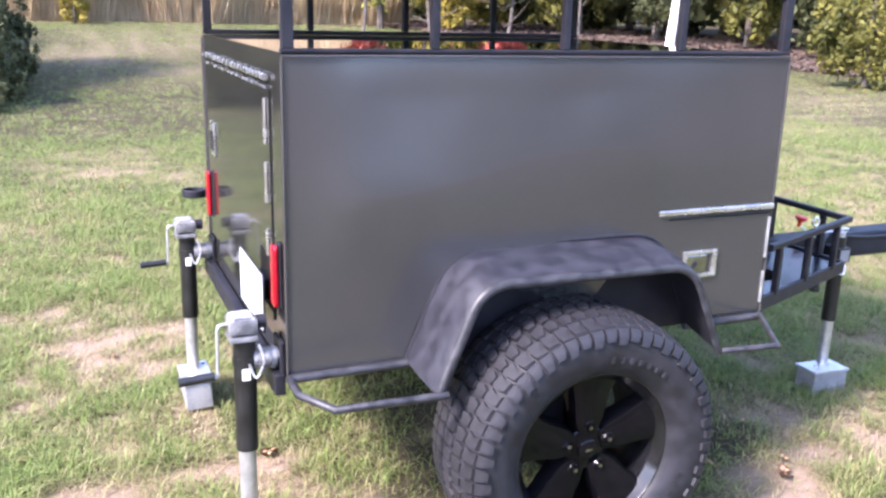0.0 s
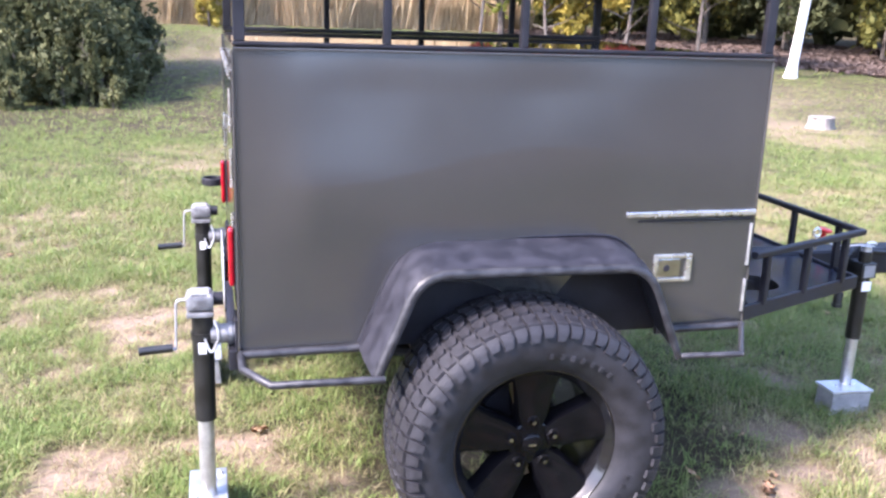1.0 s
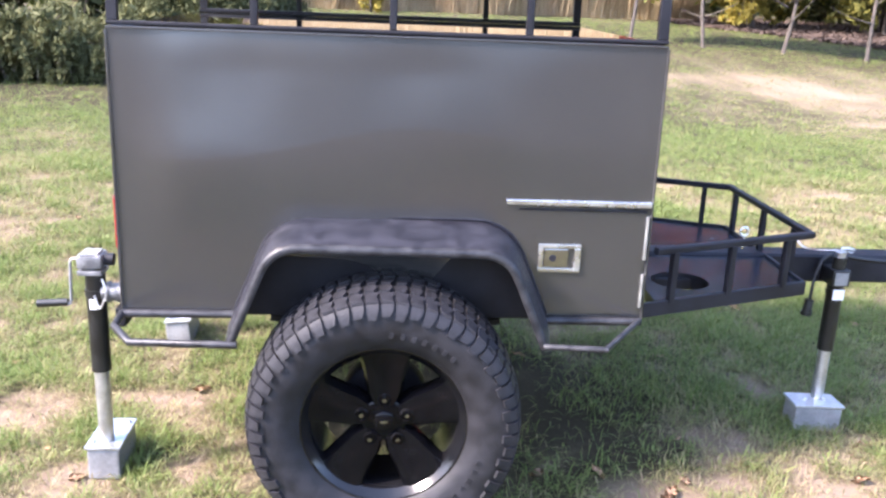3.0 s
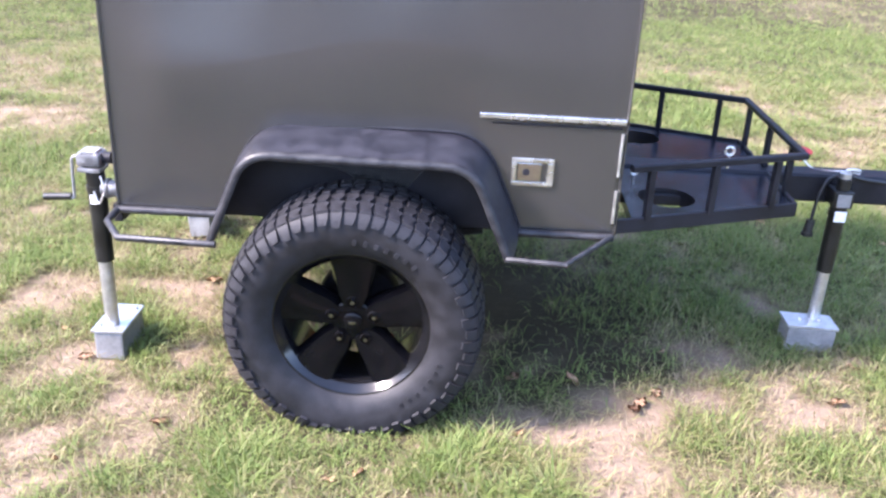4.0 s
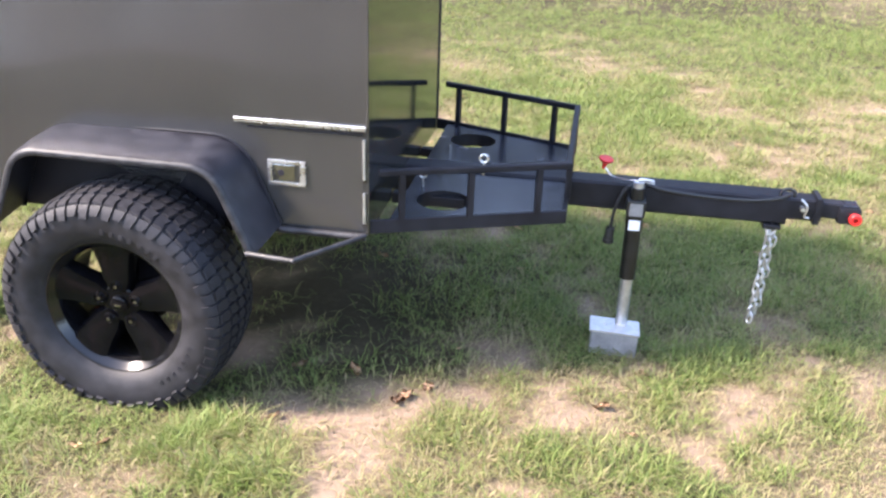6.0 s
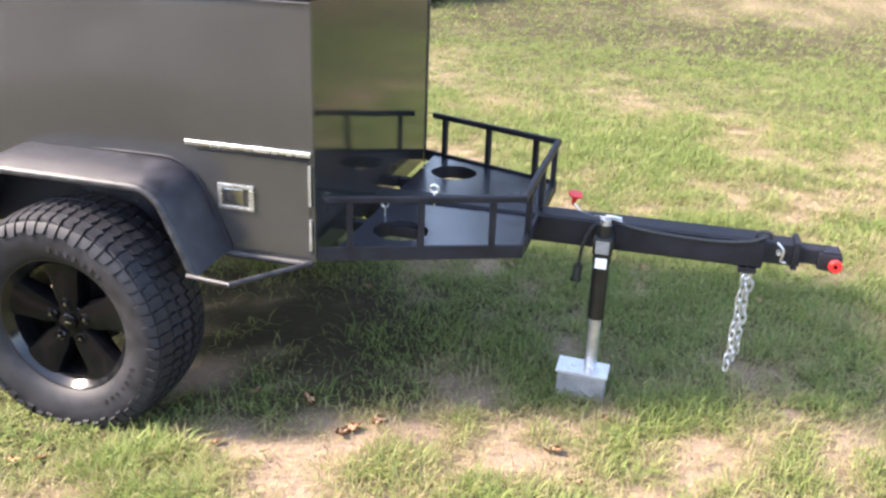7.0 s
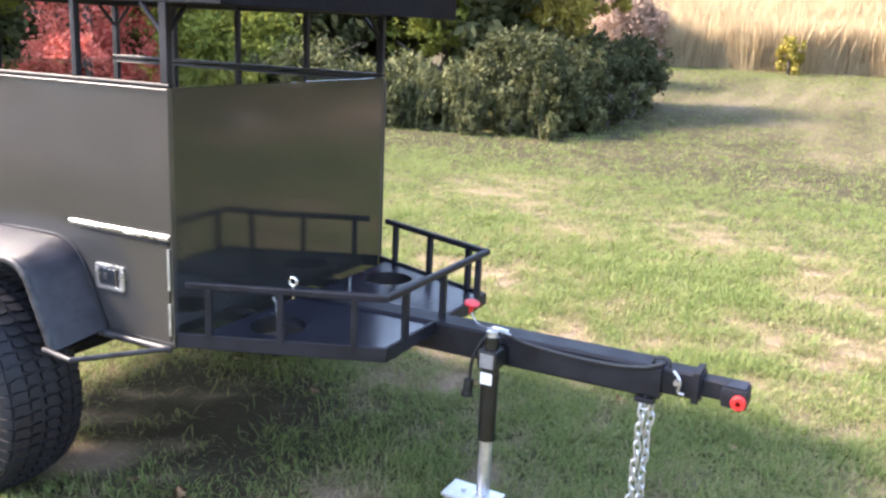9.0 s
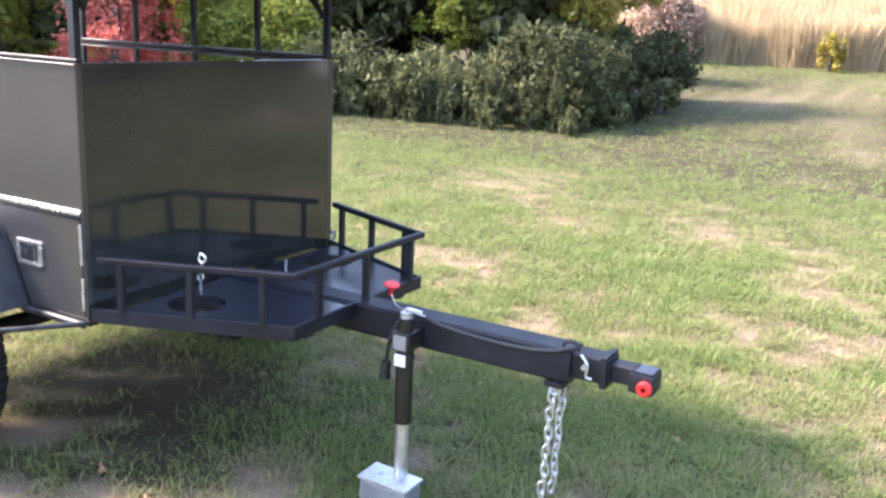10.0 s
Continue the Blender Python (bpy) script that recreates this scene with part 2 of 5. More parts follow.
def square_section(w, h, c=0.003):
    a, b = w / 2, h / 2
    return [(-a + c, -b), (a - c, -b), (a, -b + c), (a, b - c), (a - c, b), (-a + c, b), (-a, b - c), (-a, -b + c)]


def tube(points, r, seg=10):
    return add_sweep(bmesh.new(), points, round_section(r, seg))


def bar(points, w, h=None, c=0.003):
    return add_sweep(bmesh.new(), points, square_section(w, h or w, c))


def add_lathe(bm, profile, m, seg=48, cap=False):
    """Turns a profile of (radius, height) about the z axis of the pose m."""
    rings = []
    for r, h in profile:
        rings.append([bm.verts.new(m @ Vector((r * math.cos(2 * math.pi * i / seg), r * math.sin(2 * math.pi * i / seg), h))) for i in range(seg)])
    for a, b in zip(rings, rings[1:]):
        for i in range(seg):
            bm.faces.new((a[i], a[(i + 1) % seg], b[(i + 1) % seg], b[i]))
    if cap:
        bm.faces.new(rings[0])
        bm.faces.new(rings[-1])
    return bm


def box(lo, hi, bevel=0.003, turn=None):
    return add_box(bmesh.new(), lo, hi, bevel, turn)


def arc(points, r, steps=6):
    """A line with its inner corners rounded."""
    points = [Vector(p) for p in points]
    out = [points[0]]
    for a, b, c in zip(points, points[1:], points[2:]):
        u, v = (a - b), (c - b)
        k = min(r, u.length * 0.45, v.length * 0.45)
        s, e = b + u.normalized() * k, b + v.normalized() * k
        for i in range(steps + 1):
            t = i / steps
            out.append(s * (1 - t) ** 2 + b * (2 * t * (1 - t)) + e * t ** 2)
    return out + [points[-1]]


# ---- lawn: noise, height and dryness ----
GRID = np.random.RandomState(7).rand(256, 256)


def value_noise(x, y):
    xi, yi = np.floor(x).astype(int), np.floor(y).astype(int)
    fx, fy = x - xi, y - yi
    fx, fy = fx * fx * (3 - 2 * fx), fy * fy * (3 - 2 * fy)
    g = lambda a, b: GRID[a % 256, b % 256]
    return (g(xi, yi) * (1 - fx) + g(xi + 1, yi) * fx) * (1 - fy) + (g(xi, yi + 1) * (1 - fx) + g(xi + 1, yi + 1) * fx) * fy


def fbm(x, y, octaves=4):
    total, amp, top = 0.0, 1.0, 0.0
    for o in range(octaves):
        total, top = total + amp * value_noise(x * 2 ** o + 17.3 * o, y * 2 ** o + 5.1 * o), top + amp
        amp *= 0.5
    return total / top


def height(x, y):
    d = np.clip(np.asarray(y, float) - 2.0, 0, None)
    t = np.clip((d - 8.0) / 20.0, 0, 1)
    rise = 0.75 * t * t * (3 - 2 * t)
    near = np.exp(-((np.asarray(x, float) - 1) ** 2 + (np.asarray(y, float) - 0.5) ** 2) / 40)
    lump = 0.03 * np.exp(-((np.asarray(x, float) + 0.1) ** 2 + (np.asarray(y, float) - 1.2) ** 2) / 0.1)
    lump = lump - 0.022 * np.exp(-((np.asarray(x, float) - 2.45) ** 2 + (np.asarray(y, float) - 0.5) ** 2) / 0.25)
    return rise + lump + 0.05 * (fbm(x * 0.35, y * 0.35, 3) - 0.5) * (1 - near) + 0.012 * (fbm(x * 2.1, y * 2.1, 3) - 0.5) * (1 - 0.5 * near)


# bare or straw-dry spots round the trailer and out on the lawn, then fresh tufts and painted shade: x, y, radius,
# strength
BARE = [(1.56, -0.36, 0.26, 0.65), (1.46, -0.20, 0.16, 0.4), (1.66, -0.14, 0.14, 0.4), (1.4, -0.46, 0.14, 0.4), (1.876, 0.238, 0.2, 0.4), (2.254, 0.011, 0.22, 0.45), (-0.4, 0.55, 0.3, 0.25), (-0.086, -0.5, 0.2, 0.2),
        (1.95, -0.12, 0.45, 0.3), (2.7, 0.15, 0.3, 0.3), (0.25, -0.75, 0.3, 0.12), (0.07, 1.08, 0.45, 0.18), (0.25, 0.45, 0.45, 0.12), (1.88, 1.27, 0.3, 0.45)]
STRAWY = [(-1.75, 2.75, 0.5, 0.4), (-0.41, 1.74, 0.4, 0.35), (-0.6, 6.5, 0.8, 0.35), (0.1, 6.4, 0.6, 0.35), (1.84, 2.61, 0.5, 0.5), (1.17, 3.29, 0.45, 0.4), (1.11, 4.67, 0.5, 0.4),
          (2.07, 5.52, 0.5, 0.4), (3.02, 2.94, 0.35, 0.3), (3.36, 2.29, 0.4, 0.35), (3.03, 4.3, 0.5, 0.25), (2.9, 0.9, 0.25, 0.3), (0.6, 17.0, 3.2, 0.2), (1.0, 22.5, 3.5, 0.2), (7.5, 13.0, 3.0, 0.3), (9.5, 11.5, 4.0, 0.35), (6.5, 8.0, 1.8, 0.3)]
# (-0.1, 12.0) paints the end shrub's shade as darker green lawn
# (1.1, 0.5) darkens the soil under the trailer in place of shade
FRESH_AND_SHADE = [(1.1, -0.45, 0.16, -0.35), (0.5, -0.5, 0.16, -0.15), (2.55, 3.5, 0.5, -0.35), (-1.0, 7.7, 0.8, -0.4), (-1.3, 5, 0.8, -0.3), (1.6, 5.2, 0.35, -0.35), (2.9, 1.4, 0.3, -0.3), (1.65, 0.6, 0.3, -0.2), (2.2, 0.75, 0.7, -0.10), (3.0, 0.9, 0.6, -0.10), (1.1, 0.5, 0.85, -0.45), (-0.1, 12.0, 1.2, -0.4), (-2.3, 8.0, 0.9, -0.35), (-1.8, 9.8, 1.3, -0.3), (-0.9, 6.4, 0.7, -0.25), (-1.0, 13.0, 2.2, -0.2), (0.3, 8.8, 1.0, -0.15), (0.0, 5.0, 0.6, -0.2)]


def dryness(x, y):
    x, y = np.asarray(x, float), np.asarray(y, float)
    # the fine mottling fades out where the lawn runs off to the sides and behind
    calm = np.exp(-np.clip(-3.2 - y, 0, None) / 2.5 - np.clip(x - 9, 0, None) / 8 - np.clip(-7 - x, 0, None) / 8)
    d = 0.04 + 0.90 * (0.47 + calm * (fbm(x * 0.5 + 3.1, y * 0.5 + 9.2, 4) - 0.47)) + calm * 0.75 * (fbm(x * 2.3, y * 2.3 + 4.0, 3) - 0.5) + calm * (1.7 * (fbm(x * 8.5 + 31, y * 8.5 + 12, 2) - 0.5) + 0.9 * (fbm(x * 4.1 + 7, y * 4.1 + 52, 2) - 0.5)) * np.exp(-np.clip(y - 1.0, 0, None) / 6.0)
    d = d - 0.34 * np.clip((y - 0.8) / 6.0, 0, 1) - 0.05 * np.exp(-((y - 5.5) / 2.5) ** 2) + 0.06 * np.exp(-(((x + 0.6) / 0.9) ** 2 + ((y - 0.0) / 1.6) ** 2)) + 0.10 * np.exp(-(((x - 1.2) / 2.2) ** 2 + ((y - 0.4) / 1.6) ** 2))
    d = d - 0.13 * np.clip((-1.0 - y) / 0.8, 0, 1) * np.clip((6.0 + y) / 1.5, 0, 1)
    for sx, sy, r, k in BARE + STRAWY + FRESH_AND_SHADE:
        d = d + k * np.exp(-(((x - sx) ** 2 + (y - sy) ** 2) / (r * r)) * (0.6 + 0.9 * fbm(x * 5 + sx, y * 5 + sy, 2)))
    return np.clip(d, 0, 1.05)


def attribute(me, values):
    a = me.attributes.new("dry", "FLOAT", "POINT")
    a.data.foreach_set("value", np.asarray(values, np.float32))


def quick_mesh(name, verts, sides, material):
    """A mesh from arrays: verts (n, 3), faces of `sides` corners in running order."""
    me = bpy.data.meshes.new(name)
    n = len(verts)
    me.vertices.add(n)
    me.vertices.foreach_set("co", np.asarray(verts, np.float32).ravel())
    me.loops.add(n)
    me.loops.foreach_set("vertex_index", np.arange(n, dtype=np.int32))
    me.polygons.add(n // sides)
    me.polygons.foreach_set("loop_start", np.arange(0, n, sides, dtype=np.int32))
    me.materials.append(material)
    me.update(calc_edges=True)
    return me


def axis_steps(lo, hi, step, far):
    mid = np.arange(lo, hi + step / 2, step)
    out, s, v = [], step, hi
    while v < far:
        s *= 1.28
        v += s
        out.append(v)
    below, s, v = [], step, lo
    while v > -far:
        s *= 1.28
        v -= s
        below.append(v)
    return np.array(below[::-1] + list(mid) + out)


gx, gy = axis_steps(-4.0, 7.0, 0.08, 900), axis_steps(-5.0, 9.0, 0.08, 900)
mx, my = np.meshgrid(gx, gy, indexing="ij")
mz = height(mx, my)
nx, ny = len(gx), len(gy)
faces = [(i * ny + j, (i + 1) * ny + j, (i + 1) * ny + j + 1, i * ny + j + 1) for i in range(nx - 1) for j in range(ny - 1)]
me = mesh_of("ground", np.stack([mx.ravel(), my.ravel(), mz.ravel()], 1), faces, LAWN, 180)
attribute(me, dryness(mx.ravel(), my.ravel()))
ground = tagged(new("ground", me), "patchy autumn lawn, green with straw-dry and bare spots", "lawn", kind="structure")


# ---- trailer ----
L, W, TOP, BOTTOM = 1.498, 1.22, 1.35, 0.56
MID = W / 2
trailer = thing("trailer", (0.75, MID, 0), "charcoal-grey steel off-road cargo trailer with black fenders and front rack", "trailer")


def skin(origin, u, v, nu, nv, normal, thick, wave, seed, pillow=0.0):
    """A sheet-metal panel, slightly wavy, with a folded-in border."""
    origin, u, v, normal = Vector(origin), Vector(u), Vector(v), Vector(normal)
    bm, front = bmesh.new(), []
    for i in range(nu + 1):
        for j in range(nv + 1):
            s, t = i / nu, j / nv
            ease = lambda q: q * q * (3 - 2 * q) if 0 < q < 1 else float(q >= 1)
            soft = ease(7 * min(s, 1 - s))
            p = origin + u * s + v * t
            w = noise.noise(Vector((p.x * 2.3 + seed, p.y * 2.3, p.z * 2.9))) + 0.28 * noise.noise(Vector((p.x * 4.5 + seed, p.y * 4.5, p.z * 4.5)))
            # the sheet swells towards one end and leans back in to its upper edge
            swell = ease(t / 0.62) * min(1, (1 - t) / (0.42 - 0.12 * s + 0.04 * math.sin(9 * s))) * (1.15 - 1.0 * s + 0.13 * math.sin(11 * s))
            w = wave * w * ease(7 * min(t, 1 - t)) + pillow * swell
            front.append(bm.verts.new(p + normal * (w * soft)))
    back = [bm.verts.new(origin + u * s + v * t - normal * thick) for s, t in ((0, 0), (1, 0), (1, 1), (0, 1))]
    at = lambda i, j: front[i * (nv + 1) + j]
    for i in range(nu):
        for j in range(nv):
            bm.faces.new((at(i, j), at(i + 1, j), at(i + 1, j + 1), at(i, j + 1)))
    bm.faces.new(back)
    bm.faces.new([at(i, 0) for i in range(nu + 1)] + [back[1], back[0]])
    bm.faces.new([at(nu, j) for j in range(nv + 1)] + [back[2], back[1]])
    bm.faces.new([at(i, nv) for i in range(nu, -1, -1)] + [back[3], back[2]])
    bm.faces.new([at(0, j) for j in range(nv, -1, -1)] + [back[0], back[3]])
    return bm


HIGH = TOP - BOTTOM
part("side_panel", skin((0, 0, BOTTOM), (L, 0, 0), (0, 0, HIGH), 150, 80, (0, -1, 0), 0.02, 0.006, 1.7, 0.024), PAINT, trailer, "satin charcoal side panel, slightly wavy", 30)
part("side_panel", skin((0, W, BOTTOM), (L, 0, 0), (0, 0, HIGH), 60, 32, (0, 1, 0), 0.02, 0.0018, 8.2), PAINT, trailer, "satin charcoal side panel", 30)
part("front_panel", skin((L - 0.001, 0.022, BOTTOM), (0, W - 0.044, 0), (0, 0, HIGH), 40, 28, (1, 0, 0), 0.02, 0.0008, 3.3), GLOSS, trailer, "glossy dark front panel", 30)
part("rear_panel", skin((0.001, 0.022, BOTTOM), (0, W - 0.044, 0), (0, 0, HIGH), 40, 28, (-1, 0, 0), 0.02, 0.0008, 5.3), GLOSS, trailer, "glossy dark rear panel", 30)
part("lid", box((0.004, 0.026, TOP - 0.018), (L - 0.004, W - 0.026, TOP + 0.002), 0.004), LID, trailer, "glossy black top lid")
part("floor_pan", box((0.02, 0.02, BOTTOM - 0.012), (L - 0.02, W - 0.02, BOTTOM + 0.004), 0.002), FRAME, trailer)
for y in (-0.004, W + 0.004):
    part("top_trim", bar([(0, y, TOP - 0.004), (L, y, TOP - 0.004)], 0.005, 0.005, 0.001), PAINT, trailer)
for x in (-0.001, L + 0.001):
    for y in (-0.001, W + 0.001):
        part("corner_edge", bar([(x, y, BOTTOM), (x, y, TOP - 0.01)], 0.008, 0.008, 0.003), PAINT, trailer)
# chassis below
for y in (0.22, W - 0.22):
    part("chassis_rail", box((0.0, y - 0.03, 0.505), (L - 0.02, y + 0.03, 0.548), 0.004), FRAME, trailer)
for x in (0.03, 0.5, 1.0, 1.40):
    part("cross_member", box((x - 0.025, 0.06, 0.515), (x + 0.025, W - 0.06, 0.547), 0.003), FRAME, trailer)
AX, AZ = 0.749, 0.337
part("axle", tube([(AX, -0.05, AZ), (AX, W + 0.05, AZ)], 0.032, 14), FRAME, trailer)
for y in (0.22, W - 0.22):
    part("leaf_spring", bar([(AX - 0.36, y, 0.47), (AX - 0.2, y, 0.445), (AX, y, 0.435), (AX + 0.2, y, 0.445), (AX + 0.36, y, 0.47)], 0.045, 0.022), FRAME, trailer)


def mirrored(p, far):
    return (p[0], W - p[1], p[2]) if far else p


# fenders, with a rolled and worn lip, and the tube steps at their feet
def fender(far):
    inner = arc([(0.312, 0, 0.562), (0.432, 0, 0.849), (1.094, 0, 0.849), (1.215, 0, 0.570)], 0.11, 8)
    outer = arc([(0.320, 0, 0.546), (0.434, 0, 0.823), (1.078, 0, 0.819), (1.196, 0, 0.546)], 0.085, 8)
    bm, rings = bmesh.new(), []
    lip, lips = bmesh.new(), []
    for i, (a, b) in enumerate(zip(inner, outer)):
        c, d = outer[max(0, i - 1)], outer[min(len(outer) - 1, i + 1)]
        t = (d - c).normalized()
        n = Vector((-t.z, 0, t.x))
        if n.z < 0 and abs(t.x) > 0.2:
            n = -n
        ring = [a + Vector((0, -0.002, 0)), a.lerp(b, 0.5) + Vector((0, -0.1, 0)) + n * 0.004, b + Vector((0, -0.176, 0)) + n * 0.002, b + Vector((0, -0.187, 0)) - n * 0.002,
                b + Vector((0, -0.187, 0)) - n * 0.008, b + Vector((0, -0.176, 0)) - n * 0.008, a + Vector((0, -0.002, 0)) - n * 0.01]
        rings.append([bm.verts.new(mirrored(p, far)) for p in ring])
        edge = [b + Vector((0, -0.186, 0)) - n * 0.001, b + Vector((0, -0.196, 0)) - n * 0.003, b + Vector((0, -0.201, 0)) - n * 0.010, b + Vector((0, -0.201, 0)) - n * 0.021,
                b + Vector((0, -0.197, 0)) - n * 0.025, b + Vector((0, -0.191, 0)) - n * 0.024, b + Vector((0, -0.189, 0)) - n * 0.012]
        lips.append([lip.verts.new(mirrored(p, far)) for p in edge])
    for b, rs in ((bm, rings), (lip, lips)):
        for r, s in zip(rs, rs[1:]):
            for j in range(len(r)):
                b.faces.new((r[j], r[(j + 1) % len(r)], s[(j + 1) % len(r)], s[j]))
        b.faces.new(rs[0])
        b.faces.new(rs[-1])
    ob = part("fender", bm, FENDER, trailer, "black textured steel fender", 40)
    part("fender_lip", lip, WORN, ob, "worn rolled edge", 50)
    g = lambda pts: [mirrored(p, far) for p in pts]
    part("bead", add_sweep(bmesh.new(), g([(p.x, -0.006, p.z + 0.004) for p in inner]), round_section(0.005, 6)), FRAME, ob)
    tube_r = 0.0115
    step = part("step_frame", tube(g([(0.0, -0.012, 0.556), (0.002, -0.10, 0.550), (0.068, -0.192, 0.541), (0.352, -0.200, 0.540)]), 0.0105), WORN, trailer, "scuffed black tube step")
    part("rail", tube(g([(0.0, -0.014, 0.556), (0.325, -0.014, 0.558)]), tube_r), WORN, step)
    step = part("step_frame", tube(g([(1.178, -0.216, 0.554), (1.186, -0.219, 0.556), (1.337, -0.255, 0.566), (1.492, -0.012, 0.560)]), 0.0085), WORN, trailer, "scuffed black tube step")
    part("rail", tube(g([(1.200, -0.014, 0.556), (1.495, -0.014, 0.556)]), tube_r), WORN, step)
    well = bmesh.new()
    for y in (-0.0045, -0.0005):
        well.faces.new([well.verts.new(mirrored((p.x, y, p.z - 0.008), far)) for p in inner])
    part("wheel_well", well, FRAME, trailer, "black inner panel of the wheel well")


for far in (False, True):
    fender(far)


# wheels: a wide all-terrain tyre on a five-spoke black rim
def wheel(far):
    # local z points out of the trailer
    out = -1 if not far else 1
    y0 = -0.155 if not far else W + 0.155
    m = Matrix.Translation((AX, y0, AZ)) @ Matrix(((1, 0, 0, 0), (0, 0, out, 0), (0, 1, 0, 0), (0, 0, 0, 1)))
    bm = bmesh.new()
    # barrel and lip
    add_lathe(bm, [(0.227, 0.110), (0.223, 0.109), (0.220, 0.104), (0.203, 0.088), (0.199, 0.080), (0.197, 0.05), (0.199, -0.10), (0.232, -0.118), (0.238, -0.118), (0.238, -0.10),
                   (0.220, -0.085), (0.217, 0.08), (0.222, 0.094), (0.2225, 0.109)], m, 64)
    hub = part("wheel", bm, RIMLIP, trailer, "gloss-black five-spoke alloy wheel", 30)
    core = bmesh.new()
    add_lathe(core, [(0.001, 0.070), (0.056, 0.070), (0.062, 0.066), (0.064, 0.0), (0.001, 0.0)], m, 32)
    part("wheel_centre", core, RIM, hub)
    # five broad spokes, each with a bevelled face
    for k in range(5):
        bm = bmesh.new()
        a = radians(90 + 72 * k)
        d, s = Vector((math.cos(a), math.sin(a), 0)), Vector((-math.sin(a), math.cos(a), 0))
        rows = []
        for r, half, top, low in ((0.045, 0.034, 0.074, 0.02), (0.085, 0.050, 0.077, 0.02), (0.14, 0.058, 0.081, 0.03), (0.178, 0.067, 0.085, 0.04), (0.207, 0.080, 0.092, 0.06)):
            rows.append([bm.verts.new(m @ (d * r + s * u + Vector((0, 0, h)))) for u, h in ((-half, low), (-half, top - 0.020), (-half + 0.009, top - 0.003), (-half + 0.024, top), (half - 0.024, top), (half - 0.009, top - 0.003), (half, top - 0.020), (half, low))])
        for p, q in zip(rows, rows[1:]):
            for j in range(8):
                bm.faces.new((p[j], p[(j + 1) % 8], q[(j + 1) % 8], q[j]))
        bm.faces.new(rows[0])
        bm.faces.new(rows[-1])
        part("spoke", bm, RIM, hub, "", 30)
    cap = bmesh.new()
    add_lathe(cap, [(0.001, 0.083), (0.024, 0.0825), (0.029, 0.079), (0.030, 0.062)], m, 28)
    part("centre_cap", cap, RIM, hub)
    badge = bmesh.new()
    add_box(badge, (-0.011, -0.004, 0.0825), (0.011, 0.004, 0.0845), 0.001)
    bmesh.ops.transform(badge, matrix=m, verts=badge.verts)
    part("badge", badge, NUT, hub)
    for k in range(5):
        a = radians(90 + 72 * k)
        c = m @ Matrix.Translation((0.065 * math.cos(a), 0.065 * math.sin(a), 0))
        well, nut = bmesh.new(), bmesh.new()
        add_lathe(well, [(0.0125, 0.0700), (0.0160, 0.0805), (0.0195, 0.0740)], c, 18)
        part("nut_well", well, RIMLIP, hub)
        add_lathe(nut, [(0.0005, 0.087), (0.0065, 0.086), (0.0085, 0.082), (0.0085, 0.062)], c, 6)
        part("lug_nut", nut, NUT, hub, "dark chrome lug nut")
    brake = bmesh.new()
    add_lathe(brake, [(0.001, -0.05), (0.118, -0.05), (0.124, -0.06), (0.124, -0.10), (0.001, -0.10)], m, 36)
    part("brake_drum", brake, FRAME, hub)
    # tyre: carcass, then tread blocks and side lugs
    R, half = 0.380, 0.142
    verts, faces_ = [], []
    prof = [(0.226, -0.112), (0.236, -0.122), (0.270, -0.140), (0.312, -0.144), (0.340, -0.138), (0.354, -0.126), (0.364, -0.10), (0.369, -0.05), (0.370, 0.0), (0.369, 0.05), (0.364, 0.10),
            (0.354, 0.126), (0.340, 0.138), (0.327, 0.1415), (0.308, 0.1440), (0.282, 0.1415), (0.256, 0.1335), (0.234, 0.120), (0.228, 0.112), (0.222, 0.104)]
    seg = 96
    for r, h in prof:
        for i in range(seg):
            verts.append(m @ Vector((r * math.cos(2 * math.pi * i / seg), r * math.sin(2 * math.pi * i / seg), h)))
    for a in range(len(prof) - 1):
        for i in range(seg):
            j = (i + 1) % seg
            faces_.append((a * seg + i, a * seg + j, (a + 1) * seg + j, (a + 1) * seg + i))
    tyre = part("tyre", mesh_of("tyre", verts, faces_, RUBBER, 28), RUBBER, trailer, "chunky all-terrain tyre with worn side lugs")

    for k in range(14):
        a = radians(50 + 6.2 * k + (180 if k > 6 else 0) + (30 if k > 6 else 0))
        mark = bmesh.new()
        add_box(mark, (-0.006, -0.008, -0.002), (0.006, 0.008, 0.0012), 0.001)
        bmesh.ops.transform(mark, matrix=m @ pose(0, 0, 0, 0, 0, math.degrees(a) - 90) @ Matrix.Translation((0, 0.275, 0.1415)), verts=mark.verts)
        part("raised_mark", mark, RUBBER, tyre)
    n = 58
    w = 2 * math.pi / n

    def block(corners, r_top, r_low, taper=0.92):
        """One tread block: four (angle, height) corners, tapering towards its top."""
        ca, ch = sum(c[0] for c in corners) / len(corners), sum(c[1] for c in corners) / len(corners)
        vs, k = [], len(corners)
        for r, q in ((r_low, 1.0), (r_top - 0.003, 0.95), (r_top, taper)):
            for a, h in corners:
                a, h = ca + (a - ca) * q, ch + (h - ch) * q
                drop = 0.020 * (abs(h) / half) ** 2.5 if r > r_low else 0
                vs.append(((r - drop) * math.cos(a), (r - drop) * math.sin(a), h))
        fs = [tuple(range(2 * k, 3 * k))]
        for lay in (0, k):
            fs += [(lay + i, lay + (i + 1) % k, lay + k + (i + 1) % k, lay + k + i) for i in range(k)]
        return mesh_of("tread_block", vs, fs, RUBBER, 30)

